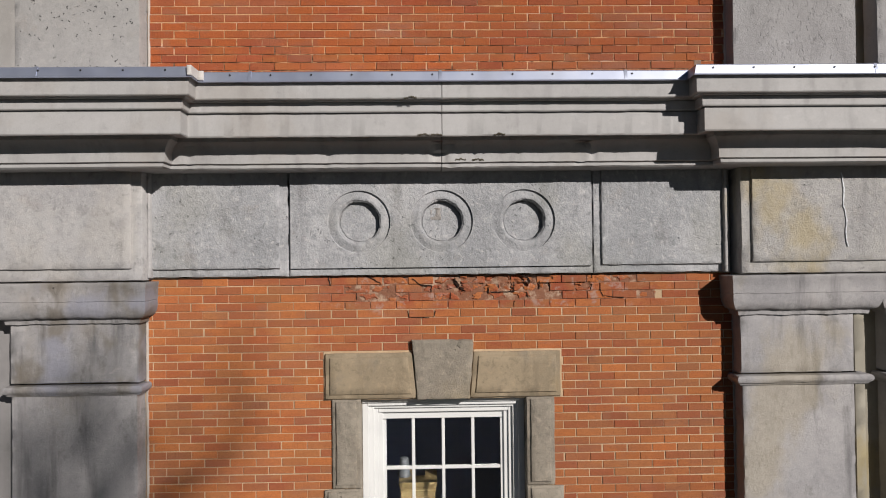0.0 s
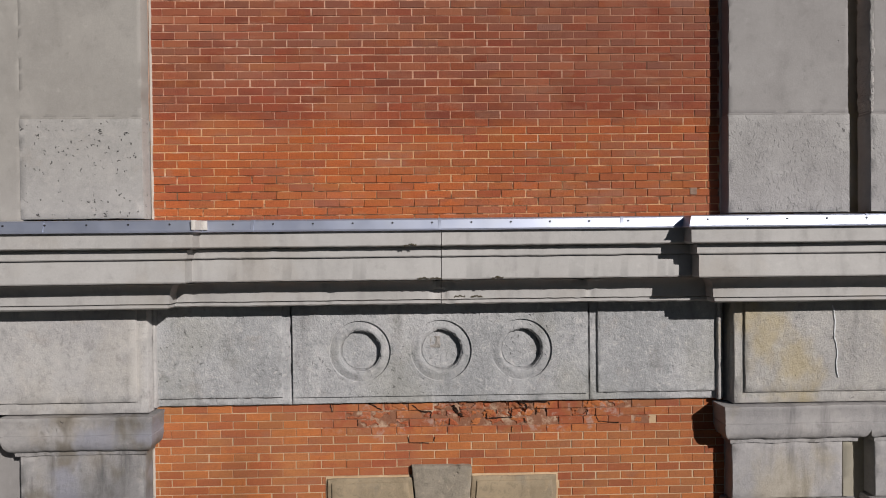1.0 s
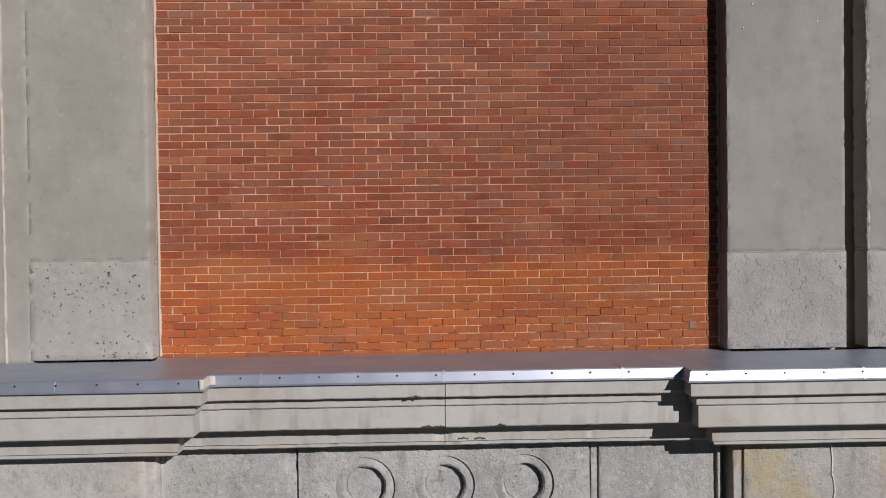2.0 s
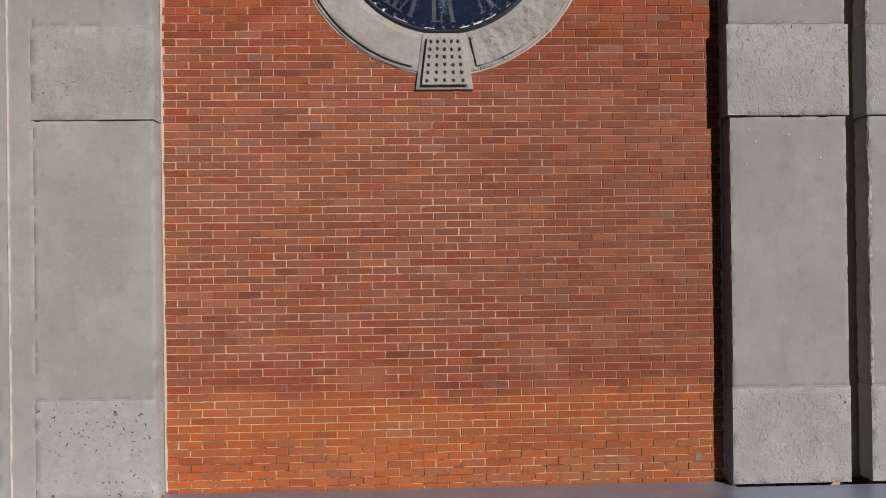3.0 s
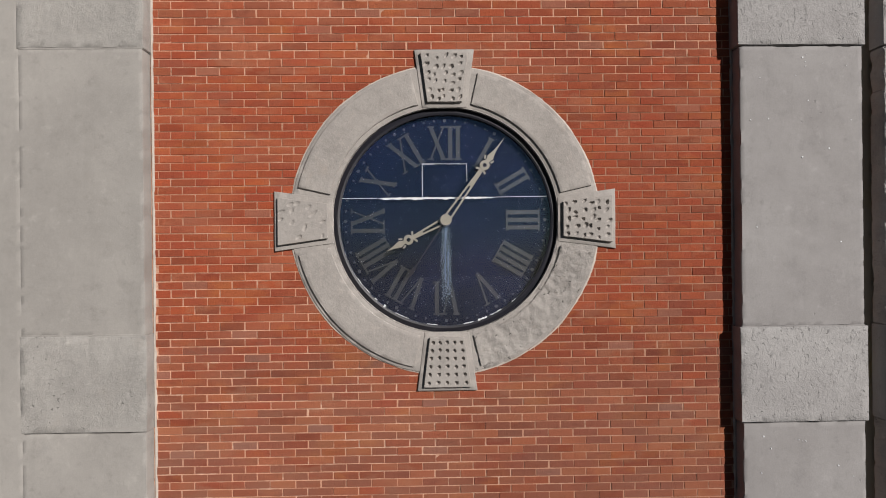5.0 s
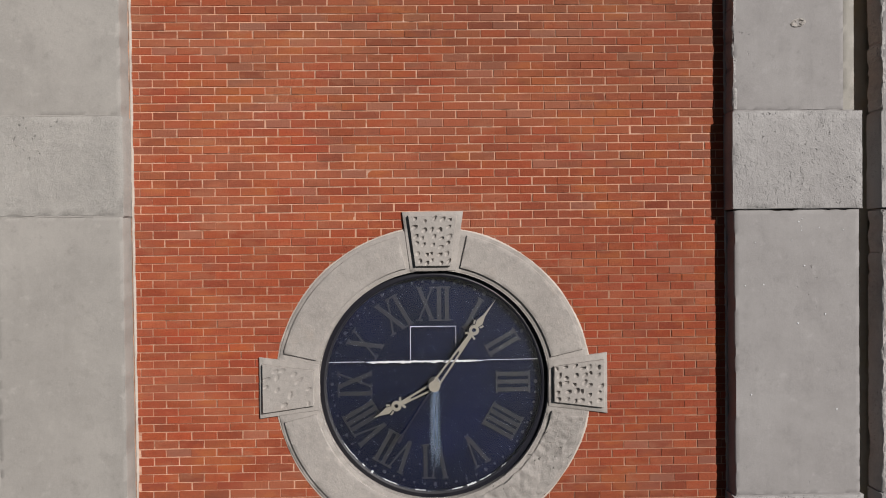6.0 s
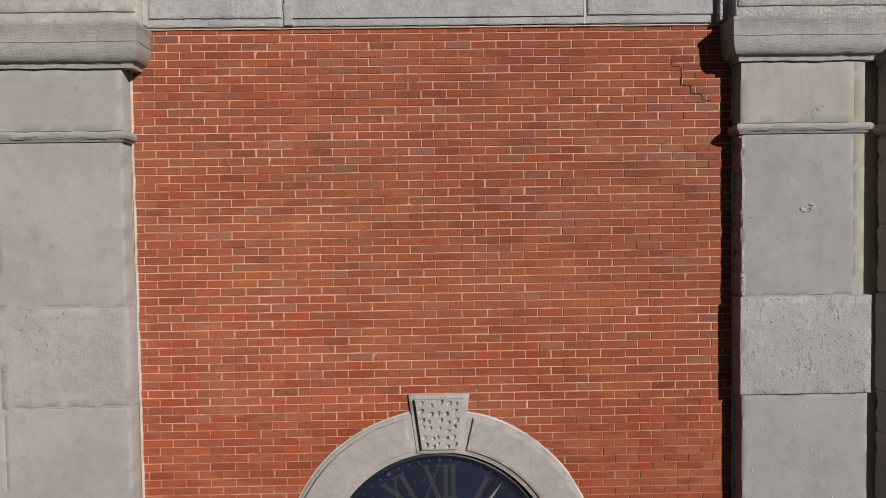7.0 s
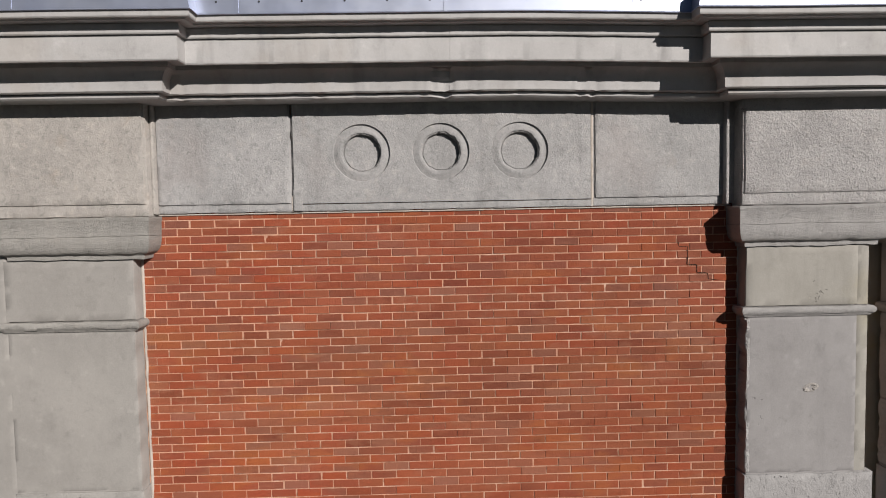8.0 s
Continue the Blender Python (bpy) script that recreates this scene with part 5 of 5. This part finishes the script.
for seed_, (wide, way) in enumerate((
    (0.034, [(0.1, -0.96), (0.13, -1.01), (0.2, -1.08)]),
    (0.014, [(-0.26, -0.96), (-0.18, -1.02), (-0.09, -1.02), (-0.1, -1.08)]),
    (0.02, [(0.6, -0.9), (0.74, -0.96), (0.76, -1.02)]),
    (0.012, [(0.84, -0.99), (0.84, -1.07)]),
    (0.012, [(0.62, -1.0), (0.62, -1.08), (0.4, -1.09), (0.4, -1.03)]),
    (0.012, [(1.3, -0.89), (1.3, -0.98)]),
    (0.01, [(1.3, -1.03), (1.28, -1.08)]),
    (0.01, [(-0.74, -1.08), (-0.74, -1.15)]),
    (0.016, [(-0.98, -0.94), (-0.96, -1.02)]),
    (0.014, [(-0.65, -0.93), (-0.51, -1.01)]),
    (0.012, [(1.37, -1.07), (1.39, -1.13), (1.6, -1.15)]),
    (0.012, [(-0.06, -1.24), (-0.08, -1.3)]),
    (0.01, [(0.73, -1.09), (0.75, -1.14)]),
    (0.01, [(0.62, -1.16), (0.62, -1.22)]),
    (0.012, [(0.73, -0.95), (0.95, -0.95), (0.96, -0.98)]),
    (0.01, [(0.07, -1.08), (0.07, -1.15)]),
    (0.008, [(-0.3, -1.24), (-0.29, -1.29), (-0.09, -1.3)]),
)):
    part("joint_shade", jagged(way, wide, LOW - 0.0035, 40 + seed_), CRACK_SHADE, wall_low, "dark strip painted as the shade in an open joint")
for k_, (at_x, at_z, at_y) in enumerate(((-0.24, 0.448, 0.600), (-0.04, 0.180, 0.500), (-0.14, 0.180, 0.500), (0.46, 0.180, 0.500), (0.30, 0.012, 0.292), (0.16, 0.014, 0.292))):
    moss = part("moss_tuft", jagged([(at_x - 0.05, at_z + 0.004), (at_x, at_z + 0.012), (at_x + 0.05, at_z + 0.004)], 0.017, LOW - at_y, 70 + k_), MOSS)
    tagged(moss, "tuft of dark dry moss on the stone cornice", "moss", "moss on the cornice")
scar = part("stone_scar", lathe(0, 0, [(0.062, 0.004), (0.054, -0.006), (0.040, -0.007), (0.030, 0.0), (1e-4, 0.002)], 28, wobble=0.012), STONE_ROUGH_RING)
scar.matrix_world = pose(3.085, UP - STEP - 0.001, 8.785, 0, -14, 0) @ Matrix.Diagonal((1.15, 1, 0.62, 1))
tagged(scar, "oval scar in the stone of the pilaster", "scar")
pt = part("mortar_patch", block(2.245, 2.318, 0.872, 0.945, UP - 0.0035, UP + 0.004, chip=0.014, cell=0.02), MORTAR_DEEP)
tagged(pt, "small grey mortar patch on the brickwork", "mortar patch")
pt = part("stone_repair", block(-1.236, -1.160, 10.352, 10.528, UP - 0.043, UP, bev=0.004, cell=0.02, chip=0.006), STONE_UPFRIEZE)
tagged(pt, "small square stone repair in the upper frieze", "stone repair", kind="structure")


def flecks(name, spots, seed, material, label):
    """Small irregular chips of paint on a face, spots of (x, z, y, size)."""
    rnd = random.Random(seed)
    v, f = [], []
    for x, z, y, size in spots:
        m, k = 6, len(v)
        ring = [(x + size * rnd.uniform(0.5, 1.1) * math.cos(2 * math.pi * i / m), z + size * rnd.uniform(0.5, 1.0) * math.sin(2 * math.pi * i / m)) for i in range(m)]
        v += [(a, y - 0.004, b) for a, b in ring] + [(a, y + 0.004, b) for a, b in ring]
        f += [tuple(range(k, k + m))] + [(k + i, k + (i + 1) % m, k + m + (i + 1) % m, k + m + i) for i in range(m)]
    ob = part(name, (v, f), material, smooth=0)
    return tagged(ob, label, "paint flecks", kind="stuff")


rnd_ = random.Random(77)
flecks("paint_flecks", [(rnd_.uniform(2.60, 3.55), (7.18 if k % 3 else 3.95) - abs(rnd_.gauss(0.0, 0.35 if k % 2 else 1.0)), UP - STEP - 0.001, rnd_.uniform(0.003, 0.0085)) for k in range(24)], 5, FLAKE,
       "white paint flecks on the smooth stone of a pilaster")
for x, w_ in ((-2.532, 0.022), (2.518, 0.02)):
    for z0, z1, y in ((0.70, 10.34, UP), (-9.0, -0.94, LOW)):
        pt = part("pointing", block(x, x + w_, z0, z1, y - 0.010, y + 0.01, bev=0.004, cell=0.03, chip=0.016, rough=0.004), MORTAR_PALE)
        tagged(pt, "ragged pale mortar bead between brick and stone", "mortar bead", kind="structure")
pt = part("pointing", block(-2.42, 2.46, -0.945 + RISE, -0.928 + RISE, UP - 0.013, UP + 0.01, bev=0.004, cell=0.03, chip=0.02, rough=0.004), MORTAR_PALE)
tagged(pt, "pale mortar bead under the upper frieze", "mortar bead", kind="structure")
for x0_, x1_, z0_, z1_, y_ in ((1.258, 1.280, -0.93, -0.05, 0.0295), (-1.252, -1.234, -0.93, -0.80, 0.030), (-2.402, -2.385, -0.90, -0.20, 0.034)):
    pt = part("pointing", block(x0_, x1_, z0_ + RISE, z1_ + RISE, UP - y_, UP, bev=0.003, cell=0.02, chip=0.010, rough=0.003), MORTAR_PALE)
    tagged(pt, "pale ragged pointing between stones of the upper frieze", "mortar bead", kind="structure")
pt = part("wall_flashing", block(-2.52, 2.52, 0.668, 0.682, UP - 0.012, UP + 0.01, cell=0.05, chip=0.012, rough=0.003), SEAL)
tagged(pt, "pale sealant line at the foot of the brick wall", "sealant", kind="structure")


# ---- bricks ----
def brick_mesh(name, w, h, material, chipped=0, deep=0.03, bite=0.030):
    """One brick, face towards -y at y = 0, centred on its face; the chipped ones have broken faces."""
    b = 0.0028
    if not chipped:
        verts = [(-w / 2, b, -h / 2), (w / 2, b, -h / 2), (w / 2, b, h / 2), (-w / 2, b, h / 2),
                 (-w / 2 + b, 0, -h / 2 + b), (w / 2 - b, 0, -h / 2 + b), (w / 2 - b, 0, h / 2 - b), (-w / 2 + b, 0, h / 2 - b),
                 (-w / 2, deep, -h / 2), (w / 2, deep, -h / 2), (w / 2, deep, h / 2), (-w / 2, deep, h / 2)]
        faces = [(4, 5, 6, 7)] + [(k, (k + 1) % 4, (k + 1) % 4 + 4, k + 4) for k in range(4)] + [(k + 8, (k + 1) % 4 + 8, (k + 1) % 4, k) for k in range(4)]
    else:
        rnd = random.Random(chipped)
        nx, nz = (17, 7) if bite > 0.01 else (7, 4)
        verts, faces = [], []
        for j in range(nz):
            for i in range(nx):
                rim = i in (0, nx - 1) or j in (0, nz - 1)
                x, z = -w / 2 + w * i / (nx - 1), -h / 2 + h * j / (nz - 1)
                where = noise.voronoi(((x + chipped * 3.3) * 17, chipped * 1.7, z * 26))[1][0]
                lost = math.fmod(abs(math.sin(where.x * 12.9 + where.z * 78.2 + where.y * 3.1)) * 43.7, 1.0)
                d = bite * (1.1 * max(0.0, lost - 0.52) / 0.48 * (1 if bite > 0.01 else 0.5) + 0.3 * max(0.0, wob(x + chipped, 0, z, 15.0))) + rnd.uniform(0, 0.10 * bite) + (0.08 * bite if rim else 0)
                verts.append((x * (1 - (0.03 * rnd.random() if rim else 0)), d, z * (1 - (0.08 * rnd.random() if rim else 0))))
        faces = [(j * nx + i, j * nx + i + 1, (j + 1) * nx + i + 1, (j + 1) * nx + i) for j in range(nz - 1) for i in range(nx - 1)]
        loop = list(range(nx)) + [j * nx + nx - 1 for j in range(1, nz)] + [(nz - 1) * nx + i for i in range(nx - 2, -1, -1)] + [j * nx for j in range(nz - 2, 0, -1)]
        k0, m = len(verts), len(loop)
        verts += [(verts[k][0], 0.045, verts[k][2]) for k in loop]
        faces += [(k0 + k, k0 + (k + 1) % m, loop[(k + 1) % m], loop[k]) for k in range(m)]
    if name is None:
        return verts, faces
    me = bpy.data.meshes.new(name)
    me.from_pydata(verts, [], faces)
    me.materials.append(material)
    return me


JOINT = 0.0072


def along(knots, k):
    """Straight lines between knots of (k, value), carried on past both ends."""
    j = 0
    while j < len(knots) - 2 and k > knots[j + 1][0]:
        j += 1
    (a, va), (b, vb) = knots[j], knots[j + 1]
    return va + (vb - va) * (k - a) / (b - a)


# heights of the bed joints, counted downwards; the masons' gauge changes from lift to lift
BEDS_UP = [(0, 10.359), (8, 9.822), (16, 9.273), (24, 8.721), (32, 8.179), (40, 7.606), (48, 7.032), (56, 6.480), (64, 5.936), (72, 5.395),
           (80, 4.819), (88, 4.269), (96, 3.715), (104, 3.168), (112, 2.619), (120, 2.070), (128, 1.499), (138, 0.795)]
BEDS_LOW = [(0, -0.939), (10, -1.650), (26, -2.758)]


def lay(wall, plane, x0, x1, beds, count, gauge, middle, keep, near, broken, seed, bite):
    """Running bond: whole bricks near the camera's line as parts, the rest joined."""
    rnd = random.Random(seed)
    full, high = 0.2119, 0.0612
    single = brick_mesh("brick", full, high, BRICK)
    worn = [brick_mesh("chipped_brick", full, high, BRICK, k, bite=bite) for k in range(1, 9)]
    verts, faces, made = [], [], 0
    for row in range(count):
        top, low = along(beds, row), along(beds, row + 1)
        z, tall = (top + low) / 2, top - low - JOINT + rnd.gauss(0.0, 0.0012)
        pitch = gauge(z)
        drift = middle + rnd.uniform(-0.005, 0.005)

        def head(k):
            # stretchers run a little longer in the middle of the wall
            k += 0.5 if row % 2 else 0.0
            return drift + pitch * k - 2.4e-5 * k ** 3
        for k in range(-14, 14):
            a, b = max(x0, head(k) + JOINT / 2), min(x1, head(k + 1) - JOINT / 2)
            a += rnd.gauss(0.0, 0.0022)
            b += rnd.gauss(0.0, 0.0022)
            rim = keep(z)
            if rim and a < 0 < b and max(-a, b) < rim + 0.03:
                continue
            if rim and a > -rim and b < rim:
                continue
            if rim and a < -rim < b:
                b = -rim
            elif rim and a < rim < b:
                a = rim
            if b - a < 0.03:
                continue
            x, w = (a + b) / 2, b - a
            lift, tilt = rnd.uniform(-0.0018, 0.0018), rnd.uniform(-0.0012, 0.0012)
            pick, dice = rnd.random(), rnd.random()
            bad = dice < broken(x, z)
            if near(x, z) and w > 0.19 and made < 300:
                ob = new("chipped_brick" if bad else "brick", worn[int(pick * 8)] if bad else single)
                ob.parent = wall
                ob.matrix_basis = Matrix.LocRotScale((x, plane + lift, z + tilt), Euler((0, 0, rnd.uniform(-0.006, 0.006))), (w / full, 1, tall / high))
                made += 1
            else:
                v, f = brick_mesh(None, w, tall, None, 1 + int(pick * 8) if bad else 0, bite=bite)
                i = len(verts)
                verts += [(p[0] + x, p[1] + plane + lift + tilt * p[0] * 8, p[2] + z + tilt) for p in v]
                faces += [tuple(q + i for q in face) for face in f]
    me = bpy.data.meshes.new("brickwork")
    me.from_pydata(verts, [], faces)
    me.materials.append(BRICKS)
    ob = new("brickwork", me)
    ob.parent = wall
    return tagged(ob, "red and brown bricks in running bond", kind="stuff")


def clear_of_clock(z):
    """Half the width that the clock's stones cover in a course."""
    d = abs(z - CZ)
    if d < 0.23:
        return 1.476
    return math.sqrt(1.31 ** 2 - d * d) if d < 1.31 else 0.245 if d < 1.46 else 0.0


def clear_of_window(z):
    if z > -1.50 or z < -4.35:
        return 0.0
    return 0.25 if z > -1.61 else 1.005 if z > TOP else 0.95


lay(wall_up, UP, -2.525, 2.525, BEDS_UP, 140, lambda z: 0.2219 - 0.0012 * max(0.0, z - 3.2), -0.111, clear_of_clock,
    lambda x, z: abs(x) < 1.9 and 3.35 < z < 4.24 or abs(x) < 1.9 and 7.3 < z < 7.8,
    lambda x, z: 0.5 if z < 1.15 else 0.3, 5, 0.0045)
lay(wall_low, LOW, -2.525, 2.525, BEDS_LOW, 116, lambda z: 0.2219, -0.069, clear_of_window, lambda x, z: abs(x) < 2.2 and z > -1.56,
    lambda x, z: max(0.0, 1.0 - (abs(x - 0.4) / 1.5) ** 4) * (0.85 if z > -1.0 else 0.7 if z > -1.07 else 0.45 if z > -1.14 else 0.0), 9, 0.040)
